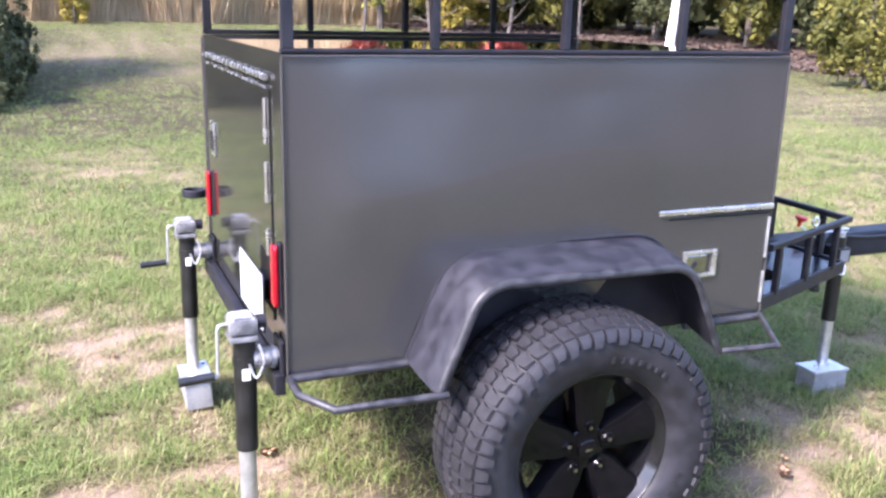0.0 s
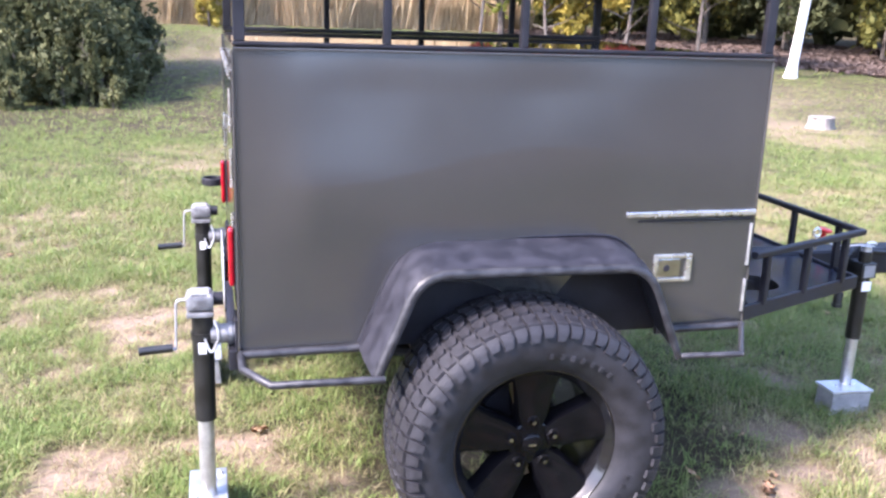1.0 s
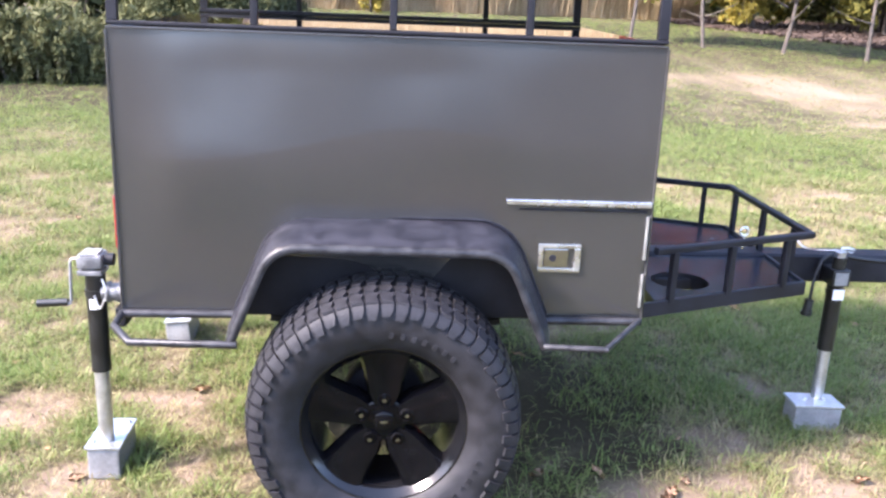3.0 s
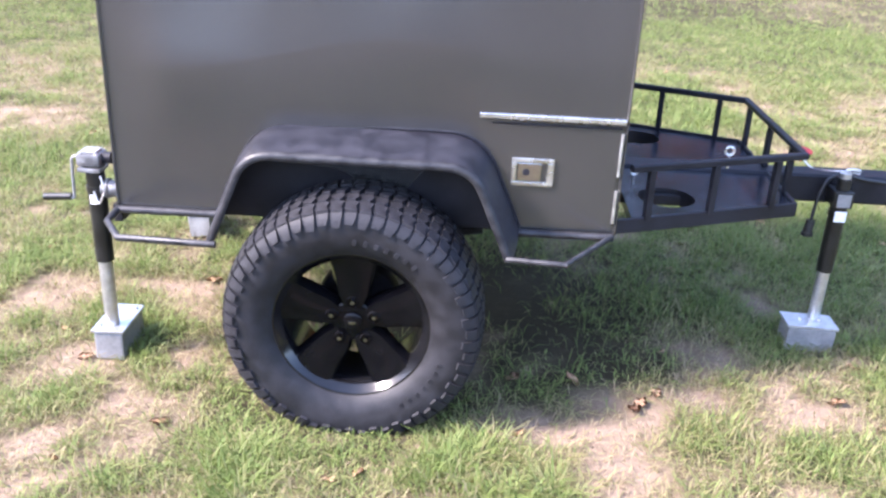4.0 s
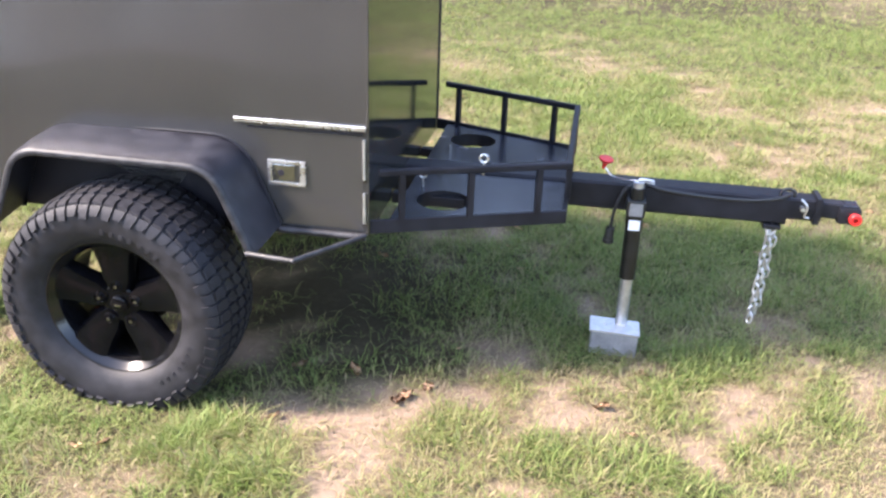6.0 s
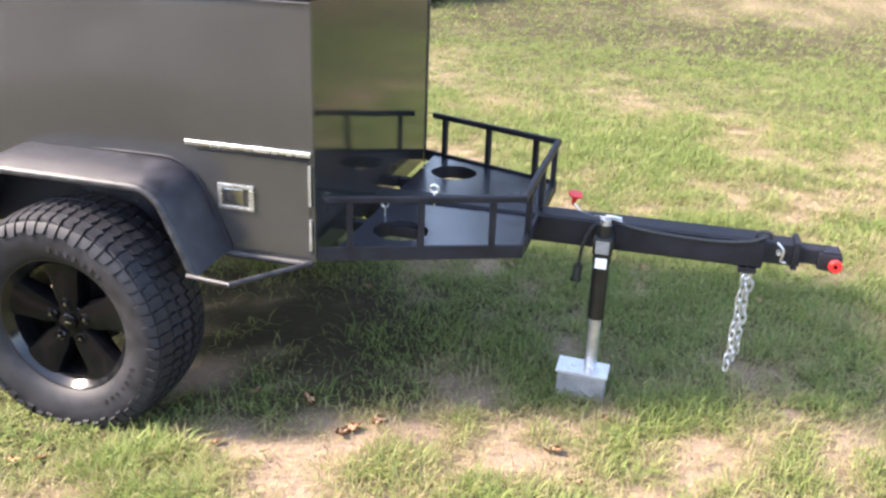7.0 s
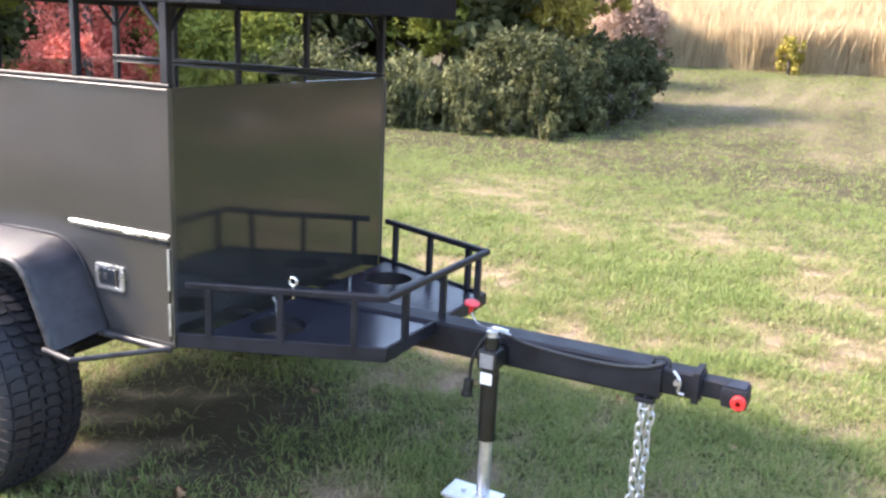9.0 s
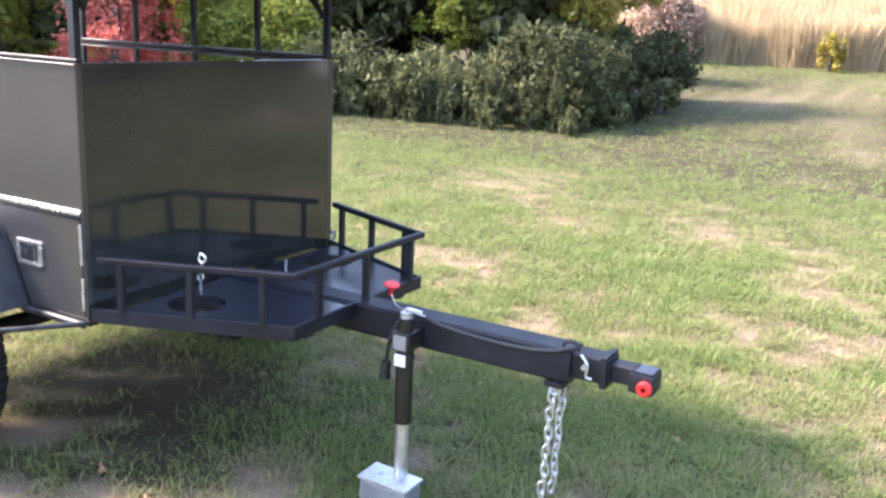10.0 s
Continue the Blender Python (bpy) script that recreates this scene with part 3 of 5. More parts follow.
    def lug(long):
        vs = []
        for r, h, k in ((0.356, 0.128, 0.84), (0.344, 0.138, 0.78), (0.327 - long, 0.1440, 0.62)):
            for sgn in (-1, 1):
                ang = 0.44 * w + sgn * 0.5 * k * w + (0.10 * w if h > 0.14 else 0)
                for lift in (-0.003, 0.0065):
                    vs.append(((r + max(0, lift) * 0.5) * math.cos(ang), (r + max(0, lift) * 0.5) * math.sin(ang), h + lift))
        fs = [tuple(q + x for x in f) for q in (0, 4) for f in ((1, 3, 7, 5), (0, 1, 5, 4), (2, 6, 7, 3))] + [(8, 9, 11, 10), (0, 2, 3, 1)]
        return mesh_of("side_lug", vs, fs, RUBBER, 30)

    shoulder = [block([(0.0, 0.084), (0.82 * w, 0.078), (0.96 * w, 0.104), (0.86 * w, 0.124 + e), (0.0, 0.128 + e), (0.13 * w, 0.107)], R, 0.350) for e in (0.0, 0.005)]
    inner = block([(0.26 * w, 0.029), (0.62 * w, 0.034), (1.02 * w, 0.042), (0.96 * w, 0.075), (0.34 * w, 0.077), (0.14 * w, 0.056)], R, 0.360)
    middle = block([(0.05 * w, -0.026), (0.66 * w, -0.022), (0.92 * w, 0.004), (0.84 * w, 0.026), (0.26 * w, 0.022), (0.0, -0.004)], R, 0.360)
    lugs = [lug(e) for e in (0.0, 0.010)]
    flip = pose(0, 0, 0, 180, 0, 0)
    for i in range(n):
        turn = pose(0, 0, 0, 0, 0, math.degrees(i * w))
        for name, me_, mm in (("tread_block", shoulder[i % 2], turn), ("tread_block", inner, turn), ("tread_block", middle, turn), ("side_lug", lugs[i % 2], turn),
                              ("tread_block", shoulder[i % 2], turn @ flip), ("tread_block", inner, turn @ flip)):
            part(name, me_, RUBBER, tyre).matrix_basis = m @ mm


for far in (False, True):
    wheel(far)


# side door with drip rail, hinges and paddle latch
def side_door():
    bm = bmesh.new()
    plan = [(1.098, 0.888), (1.484, 0.888), (1.486, 0.578), (1.232, 0.578), (1.205, 0.62), (1.135, 0.80)]
    a = [bm.verts.new((x, -0.0035, z)) for x, z in plan]
    b = [bm.verts.new((x, 0.0, z)) for x, z in plan]
    bm.faces.new(a)
    bm.faces.new(b)
    for i in range(len(plan)):
        j = (i + 1) % len(plan)
        bm.faces.new((a[i], a[j], b[j], b[i]))
    door = part("side_door", bm, PAINT, trailer, "small flush side hatch")
    part("drip_rail", bar([(1.080, -0.008, 0.907), (1.494, -0.008, 0.907)], 0.012, 0.016), TRIM, door, "bright aluminium drip rail")
    # black bar drawn in for the gap and the drip rail's shadow
    part("gap_shadow", bar([(1.104, -0.0045, 0.8875), (1.484, -0.0045, 0.8875)], 0.004, 0.007, 0.001), FRAME, door, "dark bar for the gap and rail shadow along the hatch's top")
    for lo, hi in ((0.745, 0.872), (0.600, 0.700)):
        part("hinge", tube([(1.489, -0.006, lo), (1.489, -0.006, hi)], 0.0045, 10), ZINC, door, "thin bright hinge")
    bm = bmesh.new()
    x0, x1, z0, z1 = 1.180, 1.302, 0.703, 0.786
    for lo, hi in (((x0, -0.010, z0), (x1, -0.003, z0 + 0.012)), ((x0, -0.010, z1 - 0.012), (x1, -0.003, z1)), ((x0, -0.010, z0 + 0.0122), (x0 + 0.014, -0.003, z1 - 0.0122)),
                   ((x1 - 0.018, -0.010, z0 + 0.0122), (x1, -0.003, z1 - 0.0122))):
        add_box(bm, lo, hi, 0.0018)
    part("latch_frame", bm, TRIM, door, "stainless paddle-latch frame")
    part("paddle", box((x0 + 0.016, -0.0075, z0 + 0.014), (x1 - 0.036, -0.0036, z1 - 0.014), 0.002), CHROME, door, "recessed steel paddle")
    bm = bmesh.new()
    add_lathe(bm, [(0.0005, 0.0), (0.010, 0.0), (0.012, -0.003), (0.012, -0.006)], Matrix.Translation((x0 + 0.042, -0.0085, (z0 + z1) / 2)) @ pose(0, 0, 0, 90, 0, 0), 20)
    part("lock", bm, FRAME, door)


side_door()


# tail end: door, lamps, plate, hitch receiver, ring
def tail_end():
    door = part("rear_door", box((-0.0035, 0.14, 0.66), (0.0, 1.13, 1.262), 0.0015), GLOSS, trailer, "flush rear hatch")
    part("drip_rail", bar([(-0.008, 0.145, 1.288), (-0.008, 1.125, 1.288)], 0.012, 0.016), TRIM, door, "bright aluminium drip rail")
    part("edge_trim", bar([(-0.006, 0.165, 1.262), (-0.006, 1.125, 1.262)], 0.006, 0.006, 0.001), TRIM, door)
    for lo, hi in ((1.12, 1.235), (0.97, 1.075), (0.83, 0.90)):
        part("hinge", tube([(-0.006, 0.172, lo), (-0.006, 0.172, hi)], 0.0055, 8), TRIM, door)
    bm = bmesh.new()
    add_box(bm, (-0.010, 0.985, 0.955), (-0.0035, 1.065, 1.070), 0.004)
    latch = part("latch_frame", bm, TRIM, door, "bright paddle latch")
    part("paddle", box((-0.013, 1.0, 0.975), (-0.0102, 1.05, 1.04), 0.003), FRAME, door)
    for y in (0.060, W - 0.105):
        bm = bmesh.new()
        add_box(bm, (-0.007, y - 0.022, 0.724), (-0.001, y + 0.022, 0.890), 0.003)
        lamp = part("tail_lamp", bm, FRAME, trailer, "upright oval red tail lamp")
        bm = bmesh.new()
        add_box(bm, (-0.024, y - 0.020, 0.727), (-0.0072, y + 0.020, 0.887), 0.010)
        part("lens", bm, RED, lamp, "red lens")
    plate = part("licence_plate", box((-0.036, 0.122, 0.640), (-0.034, 0.424, 0.790), 0.0008), WHITE, trailer, "white licence plate with dark frame")
    part("plate_bracket", box((-0.0335, 0.22, 0.69), (-0.001, 0.33, 0.75), 0.004), FRAME, plate)
    part("plate_frame", box((-0.0338, 0.118, 0.636), (-0.0305, 0.428, 0.794), 0.001), FRAME, plate, "thin dark plate frame")
    for i in range(6):
        part("print_bar", box((-0.0375, 0.155 + 0.041 * i, 0.685), (-0.0362, 0.180 + 0.041 * i, 0.745), 0), BLUEGREY, plate)
    part("print_bar", box((-0.0375, 0.20, 0.760), (-0.0362, 0.35, 0.774), 0), BLUEGREY, plate)
    part("rear_beam", box((-0.03, 0.02, 0.50), (-0.002, W - 0.02, 0.556), 0.004), FRAME, trailer)
    bm = bmesh.new()
    add_sweep(bm, [(-0.050 + 0.040 * math.cos(a), 1.245 + 0.040 * math.sin(a), 0.785) for a in (2 * math.pi * i / 28 for i in range(28))], square_section(0.008, 0.028), closed=True)
    add_box(bm, (-0.014, 1.19, 0.772), (-0.003, 1.24, 0.798), 0.003)
    part("ring_bracket", bm, FRAME, trailer, "black steel ring bracket")


tail_end()


# screw jacks with box feet
def jack(x, y, z_black, z_tube_top):
    """An upright screw jack with its axis at x, y."""
    body = part("jack", tube([(x, y, z_black), (x, y, z_tube_top)], 0.0285, 20), JACK, trailer, "black screw jack with galvanised foot")
    part("inner_tube", tube([(x, y, 0.06), (x, y, z_black + 0.03)], 0.022, 18), ZINC, body, "zinc-plated inner tube")
    part("collar", tube([(x, y, z_tube_top - 0.075), (x, y, z_tube_top - 0.055)], 0.0315, 20), JACK, body)
    return body


def foot(body, cx, cy, sx, sy, tilt=0.0, up=0.0):
    turn = pose(0, 0, 0, 0, tilt, 0)
    part("foot", box((cx - sx / 2, cy - sy / 2, up + 0.002), (cx + sx / 2, cy + sy / 2, up + 0.100), 0.006, turn), FOOT, body, "dull galvanised box foot")
    part("foot_plate", box((cx - sx / 2 - 0.006, cy - sy / 2 - 0.006, up + 0.103), (cx + sx / 2 + 0.006, cy + sy / 2 + 0.006, up + 0.112), 0.003, turn), ZINC, body, "bright foot plate")
    for s in (-1, 1):
        part("foot_bolt", tube([(cx + 0.5 * s * min(sx, 0.07), cy + 0.35 * s * sy * (sy > sx), up + 0.112), (cx + 0.5 * s * min(sx, 0.07), cy + 0.35 * s * sy * (sy > sx), up + 0.122)], 0.008, 6), ZINC, body)


def rear_jack(x, y, far):
    body = jack(x, y, 0.345, 0.655)
    part("head", box((x - 0.040, y - 0.036, 0.668), (x + 0.030, y + 0.036, 0.706), 0.006), CAST, body, "dull cast gear head")
    part("head_flange", box((x - 0.040, y - 0.036, 0.648), (x + 0.03, y + 0.036, 0.662), 0.003), CAST, body)
    part("head_cap", box((x - 0.030, y - 0.028, 0.706), (x + 0.020, y + 0.028, 0.714), 0.004), FOOT, body)
    for dx, dy in ((-0.030, -0.027), (0.020, -0.027), (-0.030, 0.027), (0.020, 0.027)):
        part("head_bolt", tube([(x + dx, y + dy, 0.700), (x + dx, y + dy, 0.709)], 0.0055, 6), ZINC, body)
    part("swivel_knob", tube([(x + 0.030, y + 0.004, 0.688), (x + 0.056, y + 0.004, 0.688)], 0.018, 16), FRAME, body, "black knob")
    part("crank", add_sweep(bmesh.new(), arc([(x - 0.04, y - 0.006, 0.692), (x - 0.066, y - 0.006, 0.690), (x - 0.070, y - 0.010, 0.556), (x - 0.08, y - 0.012, 0.556)], 0.012), square_section(0.013, 0.006, 0.002)), FOOT, body, "bent zinc crank")
    part("crank_handle", tube([(x - 0.078, y - 0.012, 0.560), (x - 0.165, y - 0.014, 0.555)], 0.0115, 14), JACK, body, "black plastic crank grip")
    s = -1 if far else 1
    part("mount_tube", tube([(x + 0.02, y, 0.590), (-0.002, y, 0.590)], 0.027, 18), CAST, body, "dull swivel mount")
    part("mount_flange", box((-0.012, y - 0.045, 0.545), (-0.0015, y + 0.045, 0.640), 0.004), FRAME, body)
    for dx in (0.032, 0.066):
        part("swivel_ring", tube([(x + dx, y, 0.590), (x + dx + 0.010, y, 0.590)], 0.031, 20), CAST, body)
    part("pin", tube(arc([(x + 0.03, y - 0.035, 0.640), (x + 0.045, y - 0.045, 0.60), (x + 0.02, y - 0.043, 0.545), (x + 0.005, y - 0.036, 0.59)], 0.02), 0.0035, 8), ZINC, body, "zinc pull pin and keeper")
    part("sticker", box((x - 0.012, y - 0.0305, 0.545), (x + 0.008, y - 0.0287, 0.575), 0), STICKER, body)
    foot(body, x, y + 0.045 * s, 0.095, 0.185, 0 if not far else -5, 0.03 if far else 0.0)


rear_jack(-0.095, 0.07, False)
rear_jack(-0.095, W - 0.07, True)


# front rack: perforated deck, rim channel, rail and uprights
NEAR0, NEAR1, FAR1, FAR0 = (1.503, 0.008), (2.103, 0.252), (2.103, W - 0.252), (1.503, W - 0.008)


def rack():
    bm = bmesh.new()
    outline = [bm.verts.new((x, y, 0.598)) for x, y in ((1.555, 0.030), NEAR1, FAR1, (1.555, W - 0.030))]
    edges = [bm.edges.new((outline[i], outline[(i + 1) % 4])) for i in range(4)]
    for cx, cy in ((1.695, 0.262), (1.695, W - 0.262)):
        ring = [bm.verts.new((cx + 0.092 * math.cos(2 * math.pi * i / 36), cy + 0.092 * math.sin(2 * math.pi * i / 36), 0.598)) for i in range(36)]
        edges += [bm.edges.new((ring[i], ring[(i + 1) % 36])) for i in range(36)]
    bmesh.ops.triangle_fill(bm, use_beauty=True, edges=edges)
    got = bmesh.ops.extrude_face_region(bm, geom=list(bm.faces))["geom"]
    bmesh.ops.translate(bm, vec=(0, 0, -0.033), verts=[g for g in got if isinstance(g, bmesh.types.BMVert)])
    deck = part("rack_deck", bm, DECK, trailer, "glossy black steel deck with two round holes")
    for cx, cy in ((1.695, 0.262), (1.695, W - 0.262)):
        collar = bmesh.new()
        add_lathe(collar, [(0.0912, 0.5975), (0.0912, 0.546), (0.0965, 0.546), (0.0965, 0.564)], Matrix.Translation((cx, cy, 0)), 36)
        part("hole_collar", collar, FRAME, deck)
    z = 0.585
    part("rim_channel", bar([(*NEAR0, z), (*NEAR1, z), (*FAR1, z), (*FAR0, z)], 0.012, 0.046, 0.002), FRAME, deck)
    for y in (0.35, W - 0.35):
        part("deck_beam", box((1.50, y - 0.02, 0.545), (2.09, y + 0.02, 0.5815), 0.003), FRAME, deck)
    zr = 0.764
    part("rack_rail", bar([(1.532, 0.020, zr), (*NEAR1, zr), (*FAR1, zr), (1.540, W - 0.023, zr)], 0.022, 0.022, 0.004), FRAME, trailer, "black square-tube guard rail")
    line = lambda x: NEAR0[1] + (x - NEAR0[0]) / 0.6 * (NEAR1[1] - NEAR0[1])
    spots = [(x, y) for x in (1.597, 1.803, 2.013) for y in (line(x), W - line(x))] + [(2.103, y) for y in (0.37, 0.625, 0.90)]
    for x, y in spots:
        turn = Matrix.Identity(4) if x > 2.1 else pose(0, 0, 0, 0, 0, 22 if y < MID else -22)
        part("rack_upright", box((x - 0.010, y - 0.010, 0.598), (x + 0.010, y + 0.010, 0.755), 0.002, turn), FRAME, trailer)
    # eye bolt on the near rail
    eye = part("eye_bolt", add_sweep(bmesh.new(), [(1.838 + 0.013 * math.cos(a), 0.146, 0.797 + 0.013 * math.sin(a)) for a in (2 * math.pi * i / 20 for i in range(20))], round_section(0.004, 8), closed=True, up=(0, 1, 0)),
               TRIM, trailer, "bright steel eye bolt")
    part("shank", tube([(1.838, 0.146, 0.742), (1.838, 0.146, 0.785)], 0.0035, 8), TRIM, eye)
    eye = part("eye_bolt", add_sweep(bmesh.new(), [(1.602 + 0.012 * math.cos(a), 0.372, 0.645 + 0.012 * math.sin(a)) for a in (2 * math.pi * i / 20 for i in range(20))], round_section(0.004, 8), closed=True, up=(0, 1, 0)),
               TRIM, trailer, "bright steel eye bolt")
    part("shank", tube([(1.602, 0.372, 0.596), (1.602, 0.372, 0.634)], 0.0035, 8), TRIM, eye)
    part("deck_bolt", tube([(1.63, 0.78, 0.598), (1.63, 0.78, 0.628)], 0.005, 8), TRIM, deck)


rack()


# tongue with coupler, chain, cable and front jack
def tongue():
    beam = part("tongue", bar([(1.46, MID, 0.556), (2.868, MID, 0.560)], 0.102, 0.102, 0.008), FRAME, trailer, "black square-tube tongue")
    part("receiver_tube", bar([(2.862, MID, 0.566), (2.985, MID, 0.567)], 0.078, 0.078, 0.006), FRAME, beam)
    part("receiver_collar", bar([(2.960, MID, 0.567), (2.978, MID, 0.567)], 0.098, 0.098, 0.004), FRAME, beam)
    part("coupler_shank", bar([(2.985, MID, 0.567), (3.055, MID, 0.567)], 0.056, 0.056, 0.005), FRAME, beam)
    part("coupler", box((3.040, MID - 0.043, 0.526), (3.116, MID + 0.043, 0.588), 0.012), FRAME, beam, "black coupler with worn grey top")
    part("coupler_top", box((3.048, MID - 0.034, 0.5882), (3.108, MID + 0.034, 0.592), 0.0015), DECK, beam)
    lock = bmesh.new()
    add_lathe(lock, [(0.008, 0.0), (0.019, 0.0), (0.022, 0.005), (0.022, 0.016), (0.018, 0.021), (0.008, 0.021), (0.008, 0.0)], Matrix.Translation((3.094, MID - 0.0445, 0.553)) @ pose(0, 0, 0, 90, 0, 0), 24)
    part("coupler_lock", lock, REDPLASTIC, beam, "red locking cap")
    part("hitch_pin", tube([(2.915, MID - 0.062, 0.575), (2.915, MID + 0.062, 0.575)], 0.008, 10), ZINC, beam)
    part("pin_clip", tube(arc([(2.905, MID - 0.058, 0.612), (2.93, MID - 0.066, 0.59), (2.922, MID - 0.060, 0.548), (2.94, MID - 0.056, 0.545)], 0.015), 0.004, 8), ZINC, beam)
    loop = [(2.862 + 0.024 * math.cos(a), MID - 0.030, 0.622 + 0.014 * math.sin(a)) for a in (math.pi * i / 10 for i in range(11))]
    part("cable_loop", add_sweep(bmesh.new(), [(2.886, MID - 0.03, 0.61)] + loop + [(2.838, MID - 0.03, 0.61)], round_section(0.006, 8)), CABLE, beam)
    run = [(2.36, MID - 0.046, 0.618), (2.42, MID - 0.058, 0.604), (2.52, MID - 0.0575, 0.594), (2.64, MID - 0.0575, 0.589), (2.75, MID - 0.0575, 0.592), (2.83, MID - 0.056, 0.606), (2.87, MID - 0.045, 0.622)]
    part("cable", add_sweep(bmesh.new(), arc(run, 0.05, 4), round_section(0.0065, 8)), CABLE, beam, "black wiring cable along the tongue")
    # chain: two strands of zinc links
    bracket = part("chain_bracket", box((2.795, MID - 0.056, 0.490), (2.855, MID + 0.03, 0.507), 0.003), FRAME, trailer, "chain plate with two bright zinc chains")
    shackle = add_sweep(bmesh.new(), [(2.826 + 0.016 * math.cos(a), MID - 0.040, 0.484 + 0.02 * math.sin(a)) for a in (2 * math.pi * i / 16 for i in range(16))], round_section(0.0045, 8), closed=True, up=(0, 1, 0))
    part("shackle", shackle, ZINC, bracket)
    link_bm = bmesh.new()
    add_sweep(link_bm, [((0.0105 if abs(c) > 0.5 else 0.0105 * 1.0) * c, 0, 0.0155 * s + (0.006 if s > 0 else -0.006)) for c, s in ((math.cos(2 * math.pi * i / 14), math.sin(2 * math.pi * i / 14)) for i in range(14))],
              round_section(0.0042, 6), closed=True, up=(0, 1, 0))
    link_me = bpy.data.meshes.new("link")
    link_bm.to_mesh(link_me)
    link_bm.free()
    link_me.materials.append(ZINC)
    link_me.shade_smooth()
    for strand, (x, y, n) in enumerate(((2.820, MID - 0.045, 12), (2.842, MID - 0.022, 11))):
        for i in range(n):
            ob = part("link", link_me, ZINC, bracket)
            ob.matrix_basis = pose(x - 0.0008 * i + 0.003 * math.sin(i * 1.7), y + 0.002 * math.sin(i * 2.3), 0.462 - 0.0305 * i, 6 * math.sin(i * 1.3), 5 * math.cos(i * 2.1), 40 + 90 * (i % 2) + 25 * strand)
    # front jack, bolted to the tongue's side
    body = jack(2.345, 0.500, 0.272, 0.560)
    part("jack_neck", tube([(2.345, 0.5, 0.560), (2.345, 0.5, 0.622)], 0.024, 18), JACK, body)
    part("cap", tube([(2.345, 0.5, 0.622), (2.345, 0.5, 0.640)], 0.019, 16), ZINC, body, "zinc jack cap")
    part("clamp", box((2.312, 0.466, 0.520), (2.378, 0.558, 0.580), 0.006), JACK, body)
    part("label_plate", box((2.322, 0.4635, 0.525), (2.368, 0.4655, 0.572), 0.0005), FOOT, body, "silver rating label")
    part("sticker", box((2.325, 0.4685, 0.470), (2.365, 0.4712, 0.508), 0.0005), STICKER, body, "white warning sticker")
    foot(body, 2.322, 0.474, 0.172, 0.100, 2.0, -0.030)
    part("jack_crank", tube(arc([(2.345, 0.50, 0.640), (2.345, 0.50, 0.652), (2.37, 0.495, 0.654), (2.395, 0.51, 0.645)], 0.01), 0.005, 8), ZINC, body)
    plug = part("trailer_plug", tube([(2.262, 0.515, 0.405), (2.266, 0.515, 0.455)], 0.016, 14), CABLE, trailer, "black trailer plug hanging from its cable")
    part("plug_cap", tube([(2.262, 0.515, 0.398), (2.262, 0.515, 0.412)], 0.020, 14), CABLE, plug)
    part("plug_cable", add_sweep(bmesh.new(), arc([(2.266, 0.515, 0.452), (2.272, 0.518, 0.53), (2.30, 0.535, 0.60), (2.345, 0.56, 0.616)], 0.03), round_section(0.006, 8)), CABLE, plug)
    tag = bmesh.new()
    add_lathe(tag, [(0.003, -0.028), (0.007, -0.022), (0.009, -0.002), (0.024, 0.008), (0.027, 0.014), (0.024, 0.017), (0.008, 0.018), (0.001, 0.018)], pose(2.224, 0.597, 0.672, 8, 10, 0), 18, cap=True)
    tag_ = part("pull_tag", tag, REDPLASTIC, trailer, "red breakaway pull tag")
    part("wire", add_sweep(bmesh.new(), arc([(2.226, 0.595, 0.652), (2.25, 0.58, 0.628), (2.29, 0.54, 0.632), (2.343, 0.505, 0.645), (2.40, 0.52, 0.632)], 0.03), round_section(0.0028, 6)), ZINC, tag_)


tongue()


# upper frame above the box, with knee braces
def upper_frame():
    z1 = 1.604
    xs = (0.016, 0.383, 0.750, 1.117, 1.482)
    for y in (0.014, W - 0.014):
        tall = 0.011 if y < MID else 0.016
        part("lower_rail", bar([(0.0, y, TOP + 0.0025 + tall / 2), (L, y, TOP + 0.0025 + tall / 2)], 0.024, tall), FRAME, trailer)
        part("upper_rail", bar([(-0.01, y, z1), (1.80, y, z1)], 0.025, 0.025), FRAME, trailer)
        for x in xs:
            edge = x in (xs[0], xs[-1])
            k = 0.014 if edge else 0.010
            part("post", box((x - k, y - 0.011, TOP + 0.003 + tall), (x + k, y + 0.011, z1 - 0.0128), 0.002), FRAME, trailer)
        s = 1 if y < MID else -1
        for x, d in ((xs[0], 1), (xs[-1], -1)):
            part("knee_brace", bar([(x + d * 0.012, y, z1 - 0.095), (x + d * 0.090, y, z1 - 0.014)], 0.014, 0.014), FRAME, trailer)
            part("knee_brace", bar([(x, y + s * 0.012, z1 - 0.095), (x, y + s * 0.090, z1 - 0.014)], 0.014, 0.014), FRAME, trailer)
    for x in (xs[0], 0.75, xs[-1]):
        part("upper_cross_bar", bar([(x, 0.027, z1), (x, W - 0.027, z1)], 0.025, 0.025), FRAME, trailer)


upper_frame()


